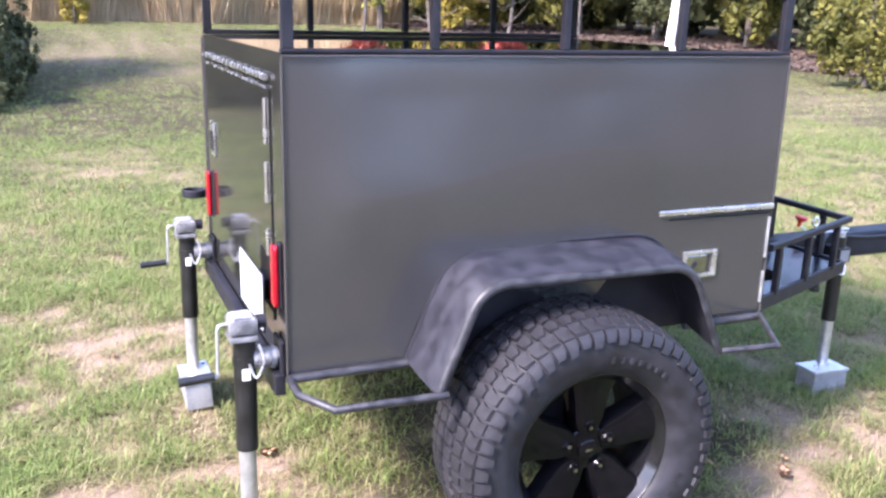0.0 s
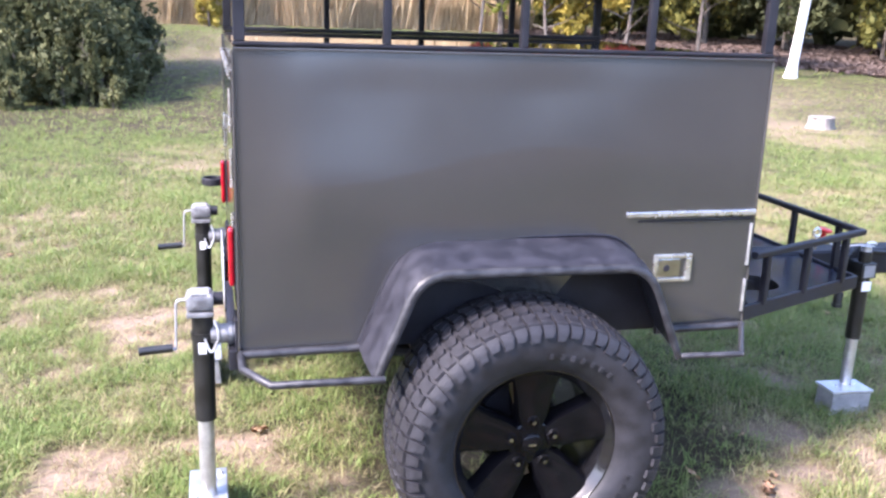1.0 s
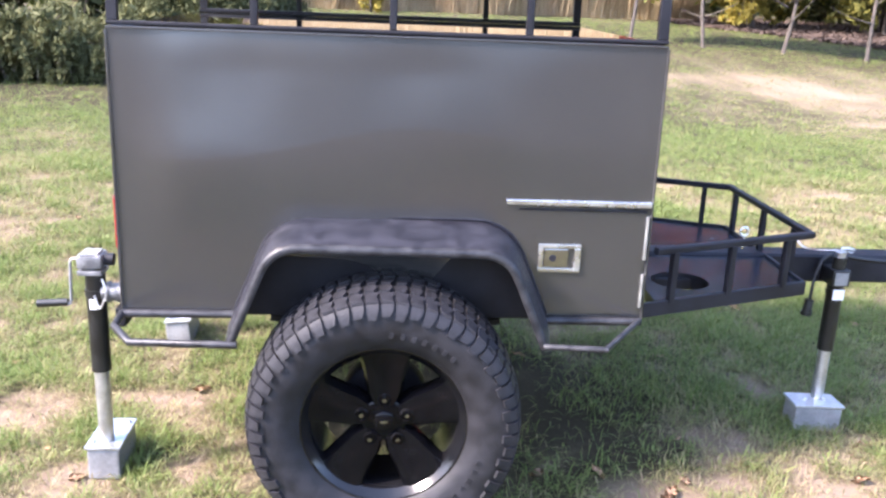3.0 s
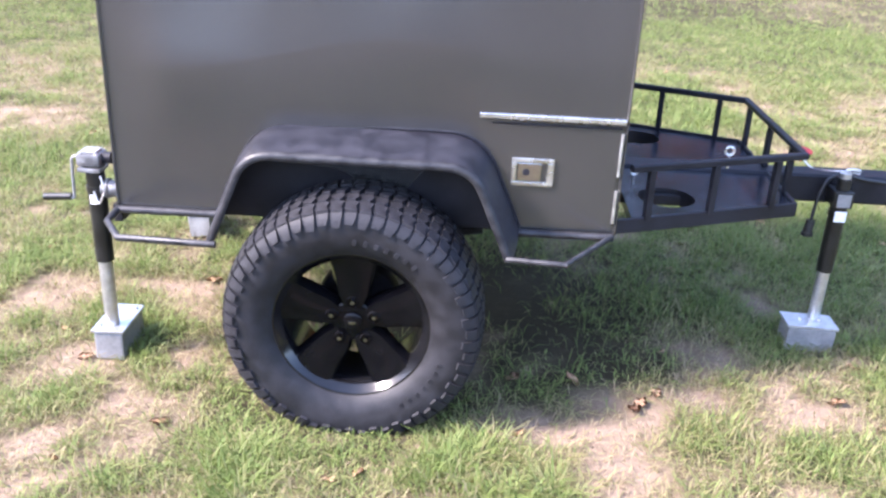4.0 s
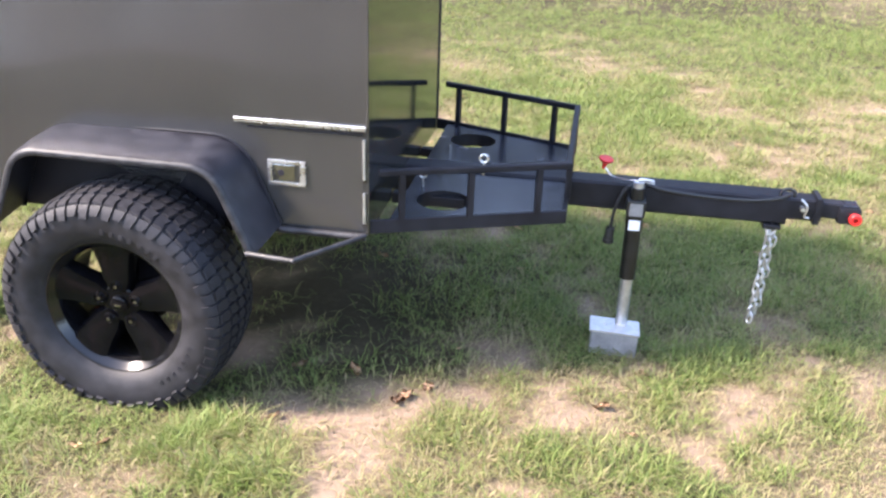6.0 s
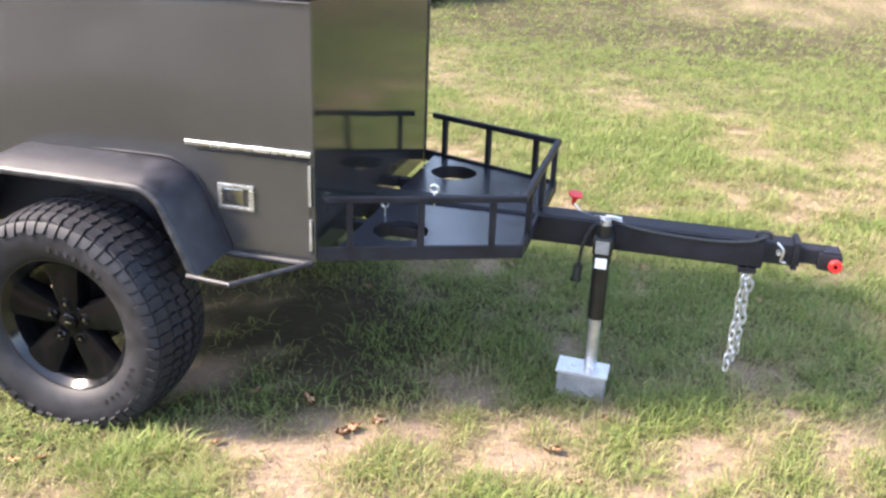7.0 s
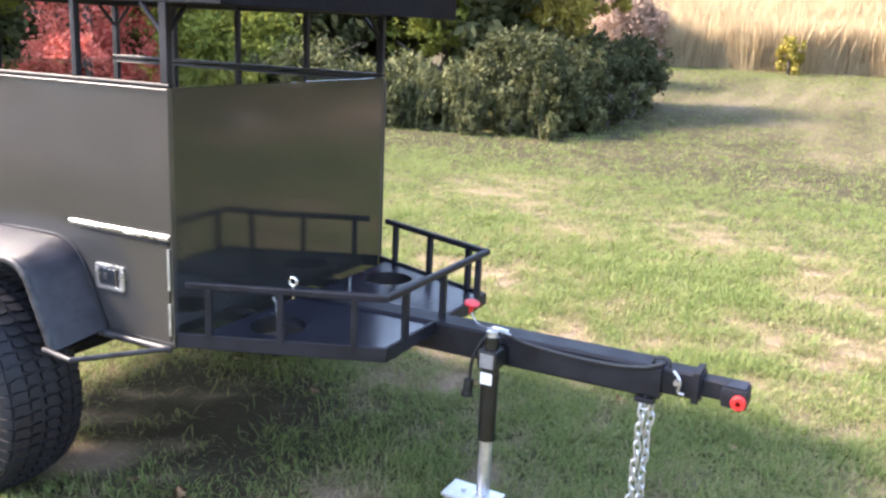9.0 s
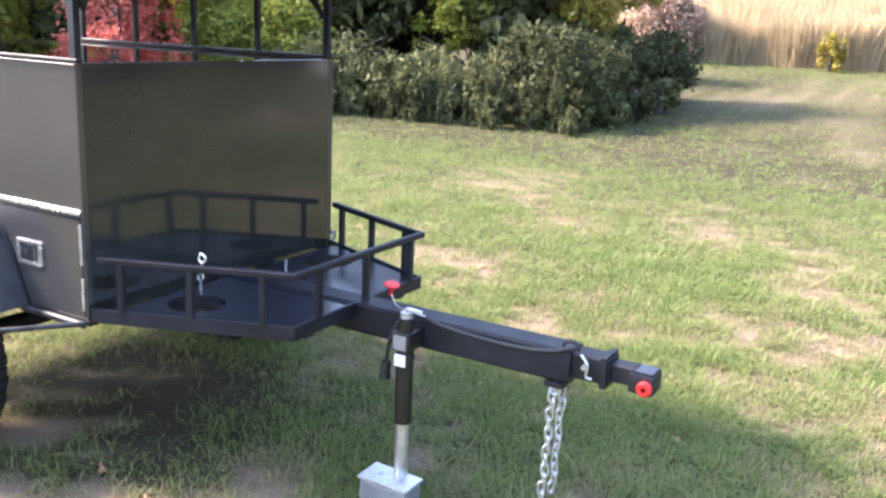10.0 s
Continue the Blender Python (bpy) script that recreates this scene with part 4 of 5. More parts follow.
# a folded roof tent on the upper frame: base board, black cover with a front flap, fabric bundles along one side
def roof_tent():
    x0, x1, y0, y1 = -0.06, 1.80, -0.015, W - 0.04
    tent = thing("roof_tent", (0.87, MID, 1.617), "folded roof tent under a black vinyl cover on the upper frame", "roof tent")
    part("base_board", box((x0, y0, 1.6175), (x1 - 0.005, y1, 1.642), 0.004), BOARD, tent, "dull grey-beige base board")
    bm = bmesh.new()
    rows = []
    for t in range(25):
        x = x0 + 0.02 + (x1 - x0 - 0.045) * t / 24
        sag = 0.006 * math.sin(9.0 * t / 24) + 0.008 * noise.noise((t * 0.7, 1.3, 0.2))
        rows.append([bm.verts.new((x, y, z)) for y, z in ((y0 + 0.085, 1.644), (y0 + 0.075, 1.70), (y0 + 0.085, 1.765 + sag), (y0 + 0.125, 1.800 + sag), (MID, 1.812 + sag), (y1 - 0.05, 1.800 + sag), (y1 - 0.012, 1.765 + sag), (y1 - 0.008, 1.70), (y1 - 0.012, 1.644))])
    for p, q in zip(rows, rows[1:]):
        for j in range(9):
            bm.faces.new((p[j], p[(j + 1) % 9], q[(j + 1) % 9], q[j]))
    bm.faces.new(rows[0])
    bm.faces.new(rows[-1])
    part("cover", bm, COVER, tent, "black vinyl travel cover", 50)
    bm = bmesh.new()
    add_box(bm, (1.824, -0.152, 1.588), (1.831, W - 0.052, 1.770), 0.003)
    add_box(bm, (1.781, -0.150, 1.612), (1.8236, W - 0.054, 1.768), 0.006)
    part("front_flap", bm, COVER, tent, "flat black front flap")
    for x in (0.35, 1.05, 1.60):
        part("strap", add_sweep(bmesh.new(), [(x, y, z) for y, z in ((y0 + 0.068, 1.646), (y0 + 0.066, 1.70), (y0 + 0.078, 1.775), (y0 + 0.12, 1.815), (MID, 1.826), (y1 - 0.05, 1.816), (y1 - 0.004, 1.775), (y1, 1.70))], square_section(0.025, 0.003, 0.001), up=(1, 0, 0)), CABLE, tent)
    for name, lo, hi, mat, label, seed in (("fabric_roll", -0.03, 1.30, BROWNCLOTH, "reddish brown tent fabric, rolled up", 3.0), ("fabric_bundle", 1.31, 1.70, BASEPLATE, "crumpled white fabric bundle", 9.0)):
        bm, rings = bmesh.new(), []
        for i in range(41):
            x = lo + (hi - lo) * i / 40
            pinch = 0.55 if i in (0, 40) else 1.0
            rings.append([bm.verts.new((x, 0.026 + r * math.cos(a), 1.677 + r * math.sin(a))) for a in (2 * math.pi * k / 14 for k in range(14)) for r in (pinch * (0.031 + 0.004 * noise.noise((x * 18 + seed, 2.2 * math.cos(a), 2.2 * math.sin(a)))),)])
        for p, q in zip(rings, rings[1:]):
            for j in range(14):
                bm.faces.new((p[j], p[(j + 1) % 14], q[(j + 1) % 14], q[j]))
        bm.faces.new(rings[0])
        bm.faces.new(rings[-1])
        part(name, bm, mat, tent, label, 60)


roof_tent()


# ---- background: shrubs, trees, tall grass ----
def leaves(rs, centres, radii, count, size, gap=0.42, seed=0.0, drop=0.0, upright=-0.35):
    """Small diamond leaves, gathered in clumps inside a set of ellipsoids, with gaps between them."""
    out = []
    centres, radii = np.asarray(centres, float), np.asarray(radii, float)
    share = radii.prod(1) ** (2 / 3)
    share = share / share.sum()
    for c, r, s in zip(centres, radii, share):
        n = int(count * s)
        clumps = max(6, n // 26)
        d = rs.normal(size=(clumps, 3))
        d /= np.linalg.norm(d, axis=1, keepdims=True)
        q = d * (0.35 + 0.65 * rs.rand(clumps, 1) ** 0.5)
        keep = fbm(q[:, 0] * 2.2 + seed + 40, q[:, 1] * 2.2 + q[:, 2] * 2.7 + 40, 2) > gap - 0.1
        q = q[keep] if keep.sum() > 4 else q
        who = rs.randint(0, len(q), n)
        p = c + (q[who] + rs.normal(size=(n, 3)) * 0.11) * r
        out.append(p)
    p = np.concatenate(out)
    p = p[p[:, 2] > drop]
    n = len(p)
    a = rs.normal(size=(n, 3))
    a[:, 2] += upright
    a /= np.linalg.norm(a, axis=1, keepdims=True)
    b = np.cross(a, rs.normal(size=(n, 3)))
    b /= np.linalg.norm(b, axis=1, keepdims=True)
    s, slim = size * (0.6 + 0.8 * rs.rand(n, 1)), 0.45 if upright < 0 else 0.28
    quad = np.stack([p - a * s, p + b * s * slim, p + a * s, p - b * s * slim], 1)
    return quad.reshape(-1, 3)


def limbs(rs, base, top, r0, branches, reach):
    """A tapered, slightly bent trunk with limbs."""
    base, top = Vector(base), Vector(top)
    bm = bmesh.new()

    def stick(a, b, ra, rb, bend):
        pts = [a.lerp(b, t) + Vector(bend) * math.sin(math.pi * t) for t in (0, 0.25, 0.5, 0.75, 1)]
        rings = []
        for i, p in enumerate(pts):
            t = (pts[min(4, i + 1)] - pts[max(0, i - 1)]).normalized()
            u = t.cross(Vector((0.3, 0.8, 0.2))).normalized()
            v = t.cross(u)
            r = ra + (rb - ra) * i / 4
            rings.append([bm.verts.new(p + (u * math.cos(k * math.pi / 3) + v * math.sin(k * math.pi / 3)) * r) for k in range(6)])
        for r, s in zip(rings, rings[1:]):
            for j in range(6):
                bm.faces.new((r[j], r[(j + 1) % 6], s[(j + 1) % 6], s[j]))
        return pts

    stem = stick(base, top, r0, r0 * 0.35, rs.normal(size=3) * 0.08)
    for _ in range(branches):
        t = rs.uniform(0.2, 0.95)
        a = base.lerp(top, t)
        ang = rs.uniform(0, 2 * math.pi)
        b = a + Vector((math.cos(ang) * reach, math.sin(ang) * reach, rs.uniform(0.2, 0.7) * reach)) * rs.uniform(0.6, 1.1)
        stick(a, b, r0 * 0.35, r0 * 0.1, rs.normal(size=3) * 0.05)
    return bm


def shrub(x, y, r, h, leaf, count, size, label, seed, group="shrubs along the lawn", gap=0.42, upright=-0.35):
    rs = np.random.RandomState(seed)
    z = float(height(x, y))
    t = thing("shrub", (x, y, z), label, "shrub", group)
    part("stem", limbs(rs, (x, y, z - 0.05), (x, y, z + h * 0.75), 0.035 + 0.01 * h if r > 0.35 else 0.009, 9, r * 0.8), BARK, t)
    k = rs.normal(size=(7, 3))
    centres = [(x, y, z + h * 0.45)] + [(x + r * 0.5 * a, y + r * 0.5 * b, z + h * (0.42 + 0.16 * c)) for a, b, c in np.clip(k, -1.1, 1.1)]
    radii = [(r * 0.8, r * 0.8, h * 0.5)] + [(r * 0.48, r * 0.48, h * rs.uniform(0.26, 0.42)) for _ in range(7)]
    part("crown", quick_mesh("crown", leaves(rs, centres, radii, count, size, gap, seed, z - 0.02, upright), 4, leaf), leaf, t)
    return t


def tree(x, y, h, r, clear, leaf, count, size, label, seed, group="trees at the edge of the lawn", trunk=0.12):
    rs = np.random.RandomState(seed)
    z = float(height(x, y))
    t = thing("tree", (x, y, z), label, "tree", group)
    part("trunk", limbs(rs, (x, y, z - 0.1), (x + rs.normal() * 0.15, y, z + h * 0.85), trunk, 12, r * 0.8), BARK, t)
    k = np.clip(rs.normal(size=(9, 3)), -1.2, 1.2)
    mid, half = z + (clear + h) / 2, (h - clear) / 2
    centres = [(x, y, mid)] + [(x + r * 0.55 * a, y + r * 0.55 * b, mid + half * 0.6 * c) for a, b, c in k]
    radii = [(r * 0.7, r * 0.7, half * 0.85)] + [(r * 0.45, r * 0.45, half * 0.38) for _ in k]
    part("crown", quick_mesh("crown", leaves(rs, centres, radii, count, size, 0.45, seed, z + clear * 0.6), 4, leaf), leaf, t)
    return t


# the hedge of shrubs behind the trailer
shrub(-2.15, 12.1, 1.05, 1.68, LEAF_DARK, 17000, 0.05, "dense dark green shrub at the lawn's edge", 11, gap=0.38)
shrub(-2.0, 14.1, 1.05, 1.55, LEAF_DARK, 13000, 0.055, "dense dark green shrub at the lawn's edge", 31, gap=0.4)
shrub(-2.0, 16.2, 1.2, 1.5, LEAF_DARK, 11000, 0.06, "dense dark green shrub at the lawn's edge", 32, gap=0.4)
shrub(-3.0, 11.9, 1.0, 1.2, LEAF_GREY, 15000, 0.06, "grey-green shrub with pale leaf tips", 10, gap=0.46, upright=0.6)
shrub(-4.3, 11.3, 1.1, 1.15, LEAF_GREY, 12000, 0.065, "grey-green shrub with pale leaf tips", 12, gap=0.46, upright=0.6)
shrub(-5.7, 10.8, 1.3, 1.4, LEAF_GREY, 12000, 0.06, "grey-green shrub with pale leaf tips", 13, gap=0.46, upright=0.6)
shrub(-6.9, 10.7, 1.3, 2.2, LEAF_LIME, 12000, 0.06, "sunlit yellow-green shrub behind the lawn", 14)
shrub(-8.4, 11.6, 1.5, 2.6, LEAF_LIME, 12000, 0.06, "sunlit yellow-green shrub behind the lawn", 15)
for i, (x, y) in enumerate(((-11.2, 13.4), (-13.0, 11.9), (-14.2, 10.0), (-11.0, 10.4))):
    shrub(x, y, 1.7, 3.0 if i < 3 else 1.9, LEAF_DARK, 8000, 0.1, "dark green shrub behind the red tree", 240 + i, "shrubs behind the red tree", gap=0.3)
for i, (x, y, r, h) in enumerate(((-1.5, 11.35, 0.40, 0.75), (-1.25, 12.2, 0.38, 0.6), (-1.2, 13.2, 0.40, 0.7), (-1.15, 14.4, 0.45, 0.7), (-2.1, 10.95, 0.4, 0.8))):
    shrub(x, y, r, h, (LEAF_DARK, LEAF_GREY)[i % 2], 1900, 0.055, "low leafy growth at the foot of the shrubs", 260 + i, "low growth before the shrubs", 0.36)
rs_w = np.random.RandomState(77)
for i in range(18):
    x = -6.4 + 0.29 * i + rs_w.normal() * 0.2
    shrub(x, 10.25 + 0.13 * (x + 6.2) + rs_w.normal() * 0.25, 0.2, rs_w.uniform(0.4, 1.4), (LEAF_GREY, LEAF_DARK, LEAF_GREY)[i % 3], 750, 0.06, "slender upright weed before the shrubs", 200 + i, "weeds before the shrubs", 0.42, 1.3)
tree(-2.9, 14.8, 3.3, 1.2, 1.0, LEAF_GOLD, 13000, 0.06, "young tree turning golden behind the shrubs", 16)
tree(-4.5, 13.4, 3.3, 1.3, 1.0, LEAF_LIME, 8000, 0.065, "yellow-green young tree behind the shrubs", 28)
shrub(-4.9, 26.8, 1.3, 3.2, LEAF_PINK, 9000, 0.07, "dry shrub with brownish pink seed heads", 17)
tree(-4.6, 14.4, 4.6, 2.0, 0.7, LEAF_DARK, 18000, 0.12, "dark leafy tree behind the shrubs", 18)
tree(-7.4, 14.2, 5.8, 2.4, 0.9, LEAF_DARK, 18000, 0.13, "dark leafy tree behind the shrubs", 19)
tree(-10.5, 13.0, 7.0, 2.5, 0.8, LEAF_LIME, 16000, 0.13, "yellow-green tree behind the shrubs", 20)
tree(-8.8, 8.8, 3.8, 1.15, 0.15, LEAF_RED, 22000, 0.045, "small tree in full red autumn colour", 21)
tree(-12.6, 8.2, 7.0, 2.4, 0.4, LEAF_LIME, 14000, 0.12, "yellow-green tree beyond the lawn", 22)
tree(-19.0, 8.0, 6.5, 3.0, 0.5, LEAF_DARK, 10000, 0.24, "dark leafy tree beyond the lawn", 23)
tree(-17.0, 13.5, 6.5, 3.2, 0.5, LEAF_DARK, 10000, 0.24, "dark leafy tree beyond the lawn", 24)
tree(-12.5, 17.0, 6.0, 3.2, 0.5, LEAF_DARK, 10000, 0.24, "dark leafy tree beyond the lawn", 25)
tree(-10.0, 18.5, 6.5, 3.0, 0.6, LEAF_DARK, 10000, 0.24, "dark leafy tree beyond the lawn", 26)

# the wood's edge on the other side
rs_wood = np.random.RandomState(5)
WOOD = [(9.5, 27.0, LEAF_LIME, 5.5), (11.8, 25.5, LEAF_GOLD, 4.6), (13.6, 26.5, LEAF_OLIVE, 6.0), (15.6, 24.5, LEAF_OLIVE, 5.0), (17.6, 23.0, LEAF_DARK, 6.5), (19.2, 20.5, LEAF_OLIVE, 5.5),
        (20.0, 17.5, LEAF_DARK, 6.5), (18.6, 14.5, LEAF_OLIVE, 4.5), (20.5, 11.5, LEAF_DARK, 6.5), (21.5, 8.0, LEAF_OLIVE, 6.0)]
for i, (x, y, leaf, h) in enumerate(WOOD):
    what = {LEAF_OLIVE: "olive-green tree turning yellow at the wood's edge", LEAF_LIME: "yellow-green autumn tree at the wood's edge", LEAF_GOLD: "golden autumn tree at the wood's edge", LEAF_DARK: "dark green tree at the wood's edge"}[leaf]
    tree(x, y, h, 1.9, 0.35, leaf, 6500, 0.12, what, 40 + i)
shrub(14.9, 11.9, 1.0, 2.4, LEAF_OLIVE, 6000, 0.065, "olive-green bush turning yellow over leaf litter", 61)
for i, (x, y) in enumerate(((11.75, 18.15), (10.1, 19.0), (8.4, 19.7), (6.7, 20.3))):
    tree(x, y, 4.4, 1.4, 1.85, LEAF_RED, 12000, 0.10, "red-leaved young tree standing before the wood", 162 + i, "red trees before the wood", 0.05)
for i in range(16):
    x, y = 11.5 + 1.25 * i + rs_wood.normal() * 0.5, 32.0 - 1.6 * i + rs_wood.normal() * 0.6
    tree(x + 3, y + 2, 9.0, 3.2, 0.2, LEAF_DARK, 4500, 0.25, "dark tree deep in the wood", 80 + i, "trees deep in the wood", 0.18)

# the woods all round, far off
rs_far = np.random.RandomState(31)
far_c, far_r = [], []
for i in range(110):
    a = 2 * math.pi * i / 110 + rs_far.normal() * 0.02
    d = rs_far.uniform(48, 58)
    tall = 0.66 if math.sin(a) < -0.2 else 2.6 if 46 < math.degrees(a) % 360 < 102 else 1.0      # lower on the near side; unseen extra height beyond the straw blocks sky mirrored in the deck
    far_c.append((d * math.cos(a), d * math.sin(a) + 4, tall * (4.0 + rs_far.uniform(-0.5, 1.0))))
    far_r.append((3.6, 3.6, tall * rs_far.uniform(4.5, 6.5)))
far_woods = quick_mesh("far_woods", leaves(rs_far, far_c, far_r, 90000, 1.05, 0.2, 3.0, -1.0), 4, LEAF_DARK)
tagged(new("far_woods", far_woods), "dark belt of distant woodland round the field, heightened on one side to block sky", "woodland", kind="stuff")

# fallen leaves under the wood: a low sheet of litter
rs_l = np.random.RandomState(9)
n = 130000
px = 10.0 + 14.0 * rs_l.rand(n)
py = 27.0 - 1.75 * (px - 10.0) + 18.0 * rs_l.rand(n) ** 1.5 + 0.7 * (fbm(px * 1.5, px * 0.3, 3) - 0.5) + 0.25 * rs_l.normal(size=n)
p = np.stack([px, py, height(px, py) + 0.03 + 0.03 * rs_l.rand(n)], 1)
a = rs_l.normal(size=(n, 3)) * (1, 1, 0.35)
a /= np.linalg.norm(a, axis=1, keepdims=True)
b = np.cross(a, rs_l.normal(size=(n, 3)) * (0.3, 0.3, 1))
b /= np.linalg.norm(b, axis=1, keepdims=True)
q = 0.045 + 0.06 * rs_l.rand(n, 1)
quad = np.stack([p - a * q, p + b * q * 0.7, p + a * q, p - b * q * 0.7], 1).reshape(-1, 3)
tagged(new("leaf_litter", quick_mesh("leaf_litter", quad, 4, LITTER)), "brown fallen leaves lying under the trees", "leaf litter", kind="stuff")

# tall straw-coloured grass beyond the lawn
rs_s = np.random.RandomState(3)
n = 190000
px = rs_s.uniform(-16, 11.5, n)
back = rs_s.rand(n) ** 1.7
py = 27.5 + 0.12 * px + 1.2 * fbm(px * 0.5 + 50, px * 0.1 + 50, 2) + 14 * back
hz = (0.9 + 1.5 * np.clip(back * 3, 0, 1) + 0.9 * fbm(px * 0.7 + 9, py * 0.7 + 30, 3)) * rs_s.uniform(0.55, 1.1, n)
lean = rs_s.normal(size=(n, 2)) * 0.11
pz = height(px, py)
w = 0.008 + 0.012 * rs_s.rand(n)
ang = rs_s.uniform(0, math.pi, n)
ux, uy = np.cos(ang) * w, np.sin(ang) * w
v0 = np.stack([px - ux, py - uy, pz], 1)
v1 = np.stack([px + ux, py + uy, pz], 1)
v2 = np.stack([px + ux * 0.9 + lean[:, 0] * hz * 0.95, py + uy * 0.9 + lean[:, 1] * hz * 0.74, pz + hz * 0.75], 1)
v3 = np.stack([px - ux * 0.2 + lean[:, 0] * hz * 1.3, py - uy * 0.2 + lean[:, 1] * hz, pz + hz], 1)
tagged(new("tall_grass", quick_mesh("tall_grass", np.stack([v0, v1, v2, v3], 1).reshape(-1, 3), 4, STRAW)), "tall dry straw-coloured grass beyond the lawn", "tall grass", kind="stuff")
shrub(0.1, 26.9, 0.45, 1.3, LEAF_GOLD, 1600, 0.08, "small bright yellow bush before the tall grass", 71, "")


# ---- white pole, stump ----
def white_pole(x, y):
    z = float(height(x, y))
    bm = bmesh.new()
    lean = Vector((0.09, 0.0, 1)).normalized()
    m = Matrix.Translation((x, y, z)) @ Vector((0, 0, 1)).rotation_difference(lean).to_matrix().to_4x4()
    add_lathe(bm, [(0.19, -0.05), (0.15, 0.08), (0.118, 0.3), (0.108, 1.0), (0.100, 2.0), (0.09, 4.5), (0.001, 4.52)], m, 20)
    tagged(part("white_pole", bm, POLE, None), "slender white-painted trunk-like pole, leaning slightly, on the lawn", "pole")


white_pole(13.2, 16.35)


def stump(x, y):
    rs = np.random.RandomState(2)
    z = float(height(x, y))
    t = thing("tree_stump", (x, y, z), "low weathered tree stump cut flat in the lawn", "stump")
    bm = bmesh.new()
    seg, rings = 26, []
    for h, k in ((-0.03, 1.25), (0.04, 1.08), (0.12, 1.0), (0.165, 0.98)):
        rings.append([bm.verts.new((x + (0.19 + 0.035 * math.sin(3 * a + 1) + 0.02 * math.sin(7 * a)) * k * math.cos(a), y + (0.17 + 0.03 * math.sin(2 * a)) * k * math.sin(a), z + h)) for a in (2 * math.pi * i / seg for i in range(seg))])
    for r, s in zip(rings, rings[1:]):
        for j in range(seg):
            bm.faces.new((r[j], r[(j + 1) % seg], s[(j + 1) % seg], s[j]))
    part("bark", bm, STUMPWOOD, t)
    top = bmesh.new()
    add_lathe(top, [(0.001, 0.172), (0.06, 0.171), (0.12, 0.173), (0.175, 0.170), (0.182, 0.160)], Matrix.Translation((x, y, z)), 26)
    part("cut_face", top, STUMPWOOD, t, "pale cut face")


stump(8.35, 8.7)


# ---- lawn blades ----
def blades(rs, n, x0, x1, y0, y1, tall, wide, keep, sides=3):
    """Single tapered blades over a stretch of lawn; fewer and shorter where it is bare."""
    soft = min(0.12 * (y1 - y0), 0.6)
    # blades grow in little tufts, leaning out from the tuft's middle
    m = n // 5
    who = rs.randint(0, m, n)
    cx, cy = rs.uniform(x0, x1, m) + soft * rs.normal(size=m), rs.uniform(y0, y1, m) + soft * rs.normal(size=m)
    spread = 0.011 + 3.0 * wide
    ox, oy = rs.normal(size=n) * spread, rs.normal(size=n) * spread
    px, py = cx[who] + ox, cy[who] + oy
    d = np.clip(dryness(px, py) + (rs.normal(size=m) * 0.19)[who], 0, 1.1)
    size = rs.uniform(0.65, 1.3, m)[who]
    out = np.arctan2(oy, ox) + rs.normal(size=n) * 1.4
    # turf thinned under the trailer, so that dark soil stands in for deep shade
    under = np.exp(-(((px - 1.05) / 0.80) ** 4 + ((py - 0.52) / 0.72) ** 4)) * np.clip(0.62 + 0.9 * fbm(px * 4 + 5, py * 4 + 9, 2), 0, 1)
    ok = (rs.rand(n) < np.clip(1.35 - d * keep - 1.6 * np.clip(d - 0.8, 0, None), 0.05, 1) * (1 - under)) & ~((px > 0.42) & (px < 1.06) & (py > -0.3) & (py < 0.0) & (abs(px - 0.749) < 0.13))
    px, py, d, size, out = px[ok], py[ok], d[ok], size[ok], out[ok]
    n = len(px)
    tuft = fbm(px * 3.1 + 70, py * 3.1 + 70, 2)
    worn = 1 - 0.75 * np.exp(-(((px - 0.749) / 0.32) ** 2 + ((py + 0.2) / 0.2) ** 2))
    h = tall * worn * size * rs.uniform(0.5, 1.15, n) * (0.55 + 0.9 * tuft) * np.clip(1.25 - 0.65 * d, 0.35, 1.2)
    z = height(px, py) - 0.004
    ang, lean = out, rs.uniform(0.3, 1.7, n)
    dx, dy = np.cos(ang), np.sin(ang)
    w = wide * rs.uniform(0.6, 1.3, n)
    sx, sy = -dy * w, dx * w
    tip = np.stack([px + dx * h * lean, py + dy * h * lean, z + h * (1.02 - 0.40 * lean)], 1)
    if sides == 4:      # a slender leaf, widest and slightly arched at its middle
        mid = np.stack([px + dx * h * lean * 0.42, py + dy * h * lean * 0.42, z + h * (0.60 - 0.10 * lean)], 1)
        side = np.stack([sx, sy, sx * 0], 1)
        v = np.stack([np.stack([px, py, z], 1), mid + side, tip, mid - side], 1)
    else:
        v = np.stack([np.stack([px - sx, py - sy, z], 1), np.stack([px + sx, py + sy, z], 1), tip], 1)
    return v.reshape(-1, 3), np.repeat(d, sides)


def lawn_grass(sides, sets):
    me = quick_mesh("lawn_grass", np.concatenate([a for a, _ in sets]), sides, BLADE)
    attribute(me, np.concatenate([b for _, b in sets]))
    tagged(new("lawn_grass", me), "short mown lawn grass, green mixed with straw", "grass", kind="stuff")


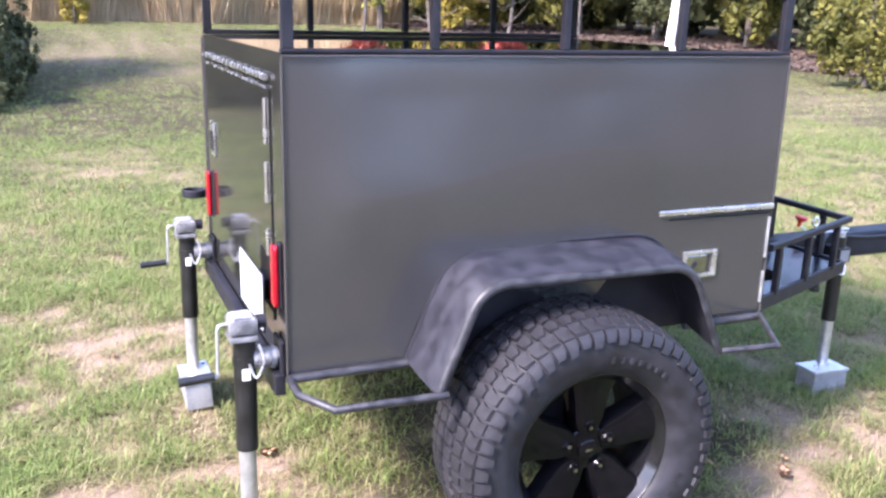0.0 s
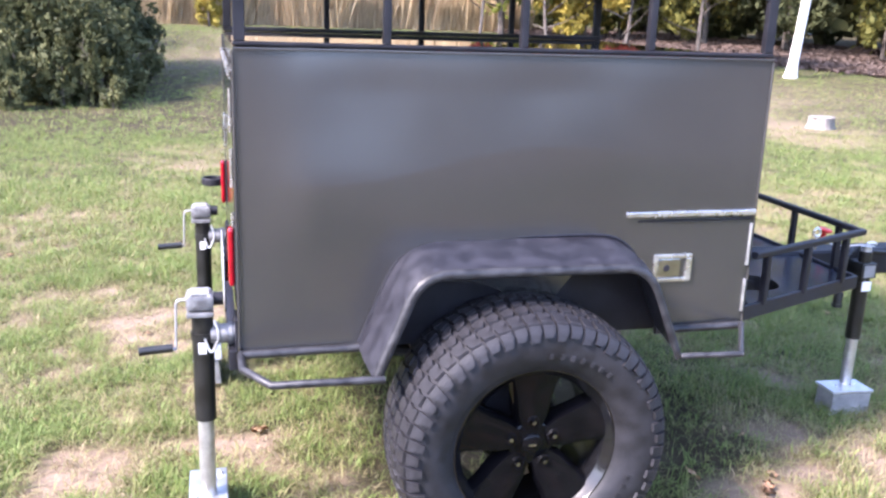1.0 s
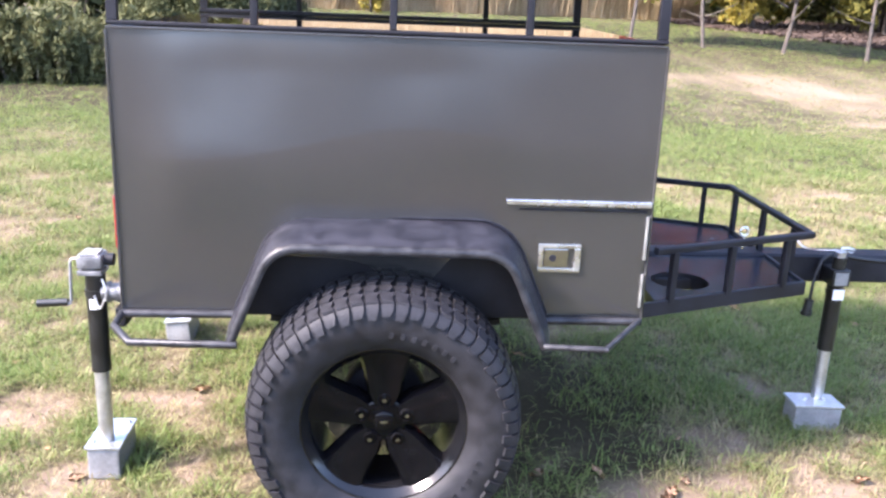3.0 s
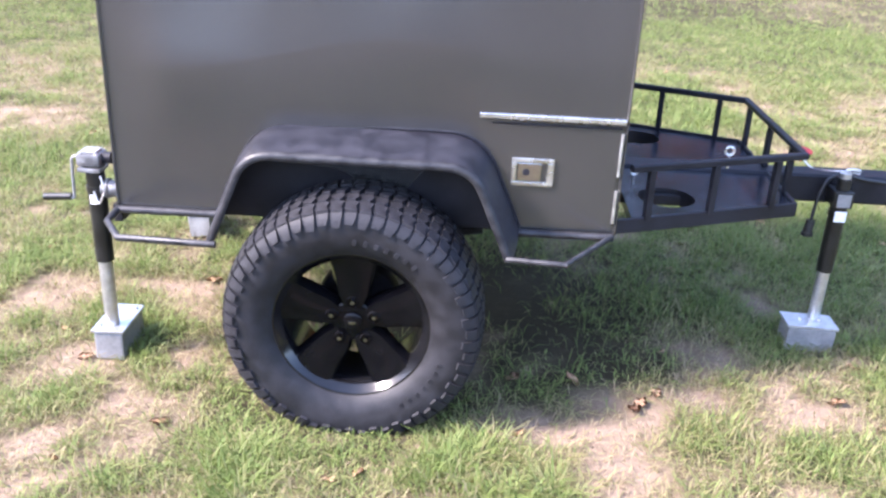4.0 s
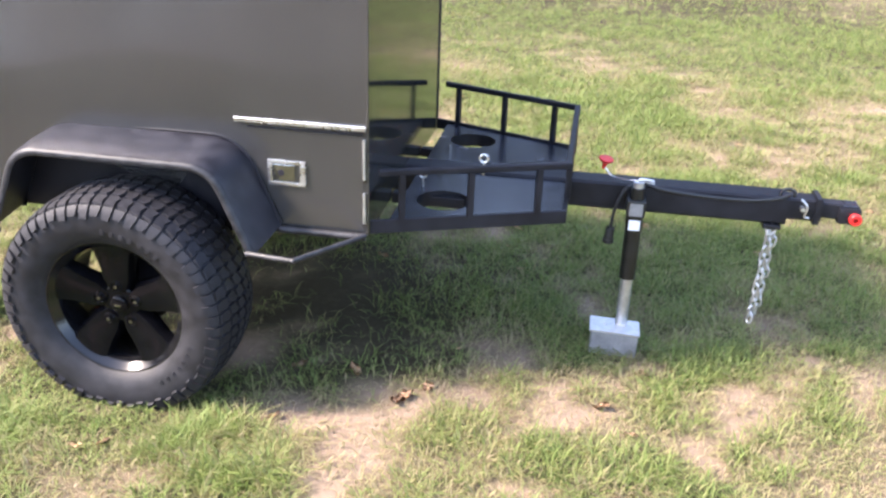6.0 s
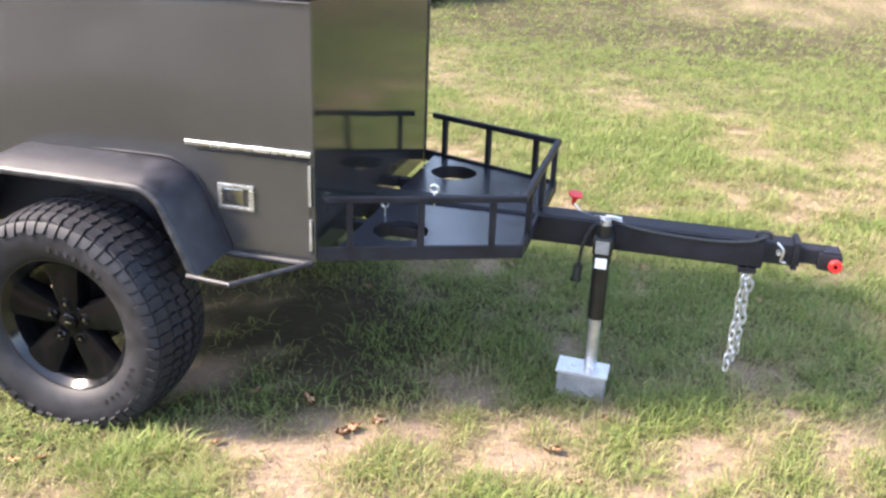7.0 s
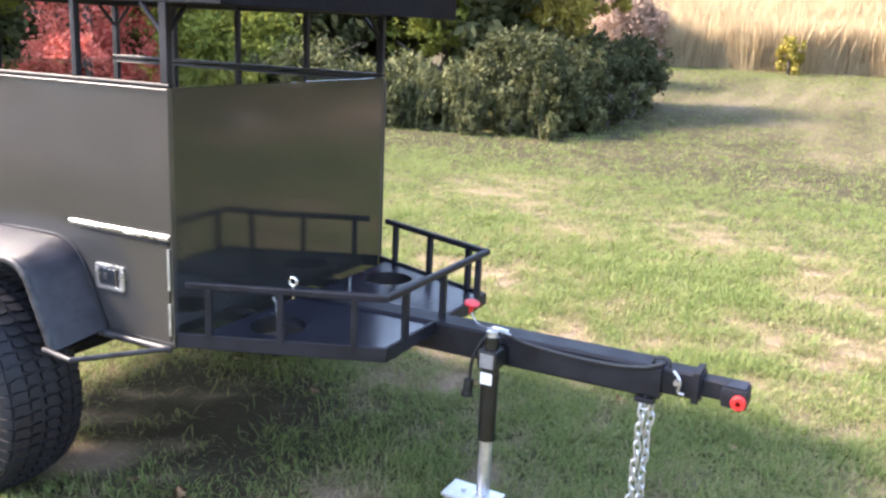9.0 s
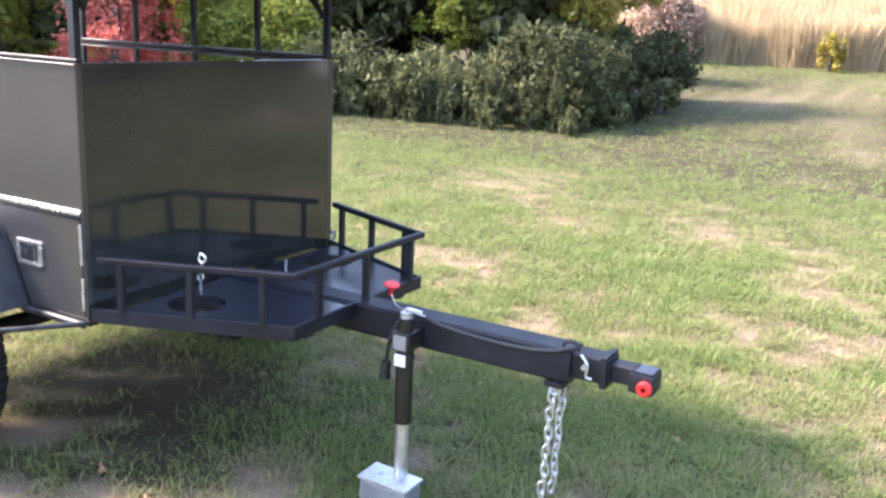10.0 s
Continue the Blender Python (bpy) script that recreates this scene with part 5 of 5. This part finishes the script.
rs_g = np.random.RandomState(4)
lawn_grass(4, [blades(rs_g, 380000, -1.6, 4.6, -0.9, 2.9, 0.056, 0.0018, 0.82, 4), blades(rs_g, 120000, -2.5, 6.0, 2.6, 5.0, 0.066, 0.0024, 0.75, 4),
               blades(rs_g, 2600, 0.95, 1.35, -0.62, -0.34, 0.085, 0.0017, 0.9, 4), blades(rs_g, 1600, 0.3, 0.6, -0.7, -0.38, 0.08, 0.0017, 0.9, 4)])
lawn_grass(3, [blades(rs_g, 230000, -4.5, 9.5, 3.8, 8.0, 0.056, 0.0028, 0.65), blades(rs_g, 260000, -9.0, 17.0, 7.8, 28.0, 0.065, 0.0048, 0.6),
               blades(rs_g, 70000, -4.5, -1.5, -0.9, 2.8, 0.052, 0.002, 0.7), blades(rs_g, 90000, 4.5, 9.5, -0.9, 2.8, 0.052, 0.0022, 0.7), blades(rs_g, 260000, -4.5, 9.5, -5.2, -0.9, 0.055, 0.0028, 0.7)])


# ---- fallen leaves on the lawn ----
def leaf_mesh(seed):
    rs = np.random.RandomState(seed)
    bm = bmesh.new()
    outline = []
    for i in range(14):
        a = 2 * math.pi * i / 14
        r = 0.030 * (0.72 + 0.36 * abs(math.cos(2.5 * a + seed)) + 0.1 * rs.rand())
        outline.append(bm.verts.new((r * math.cos(a) * 1.25, r * math.sin(a) * 0.85, 0.003 + 0.010 * math.cos(2 * a + seed) ** 2 * rs.uniform(0.5, 1.2))))
    mid = bm.verts.new((0, 0, 0.006))
    for i in range(14):
        bm.faces.new((outline[i], outline[(i + 1) % 14], mid))
    bmesh.ops.solidify(bm, geom=list(bm.faces), thickness=0.0008)
    m = bpy.data.meshes.new("fallen_leaf")
    bm.to_mesh(m)
    bm.free()
    m.materials.append(DEADLEAF)
    m.shade_smooth()
    return m


LEAVES = [leaf_mesh(i) for i in range(6)]
SEEN = [(2.29, 0.04), (1.616, -0.087), (0.80, -0.50), (1.435, 0.07), (2.435, 0.295), (1.865, 1.482), (2.477, 1.658), (0.73, -0.536), (1.237, 0.057), (3.149, 1.454), (-0.175, 0.012), (0.19, -0.323), (1.64, -0.05), (1.70, 0.02)]
rs_f = np.random.RandomState(8)
spots = SEEN + [(rs_f.uniform(-2.5, 4.5), rs_f.uniform(-0.9, 5.5)) for _ in range(120)]
for i, (x, y) in enumerate(spots):
    ob = new("fallen_leaf", LEAVES[i % 6])
    k = 0.8 if i < len(SEEN) else rs_f.uniform(0.35, 0.9)
    ob.matrix_basis = pose(x, y, float(height(x, y)) + 0.012, rs_f.normal() * 12, rs_f.normal() * 12, rs_f.uniform(0, 360)) @ Matrix.Scale(k, 4)
    tagged(ob, "curled brown fallen leaf lying on the lawn", "leaf", "fallen leaves on the lawn")
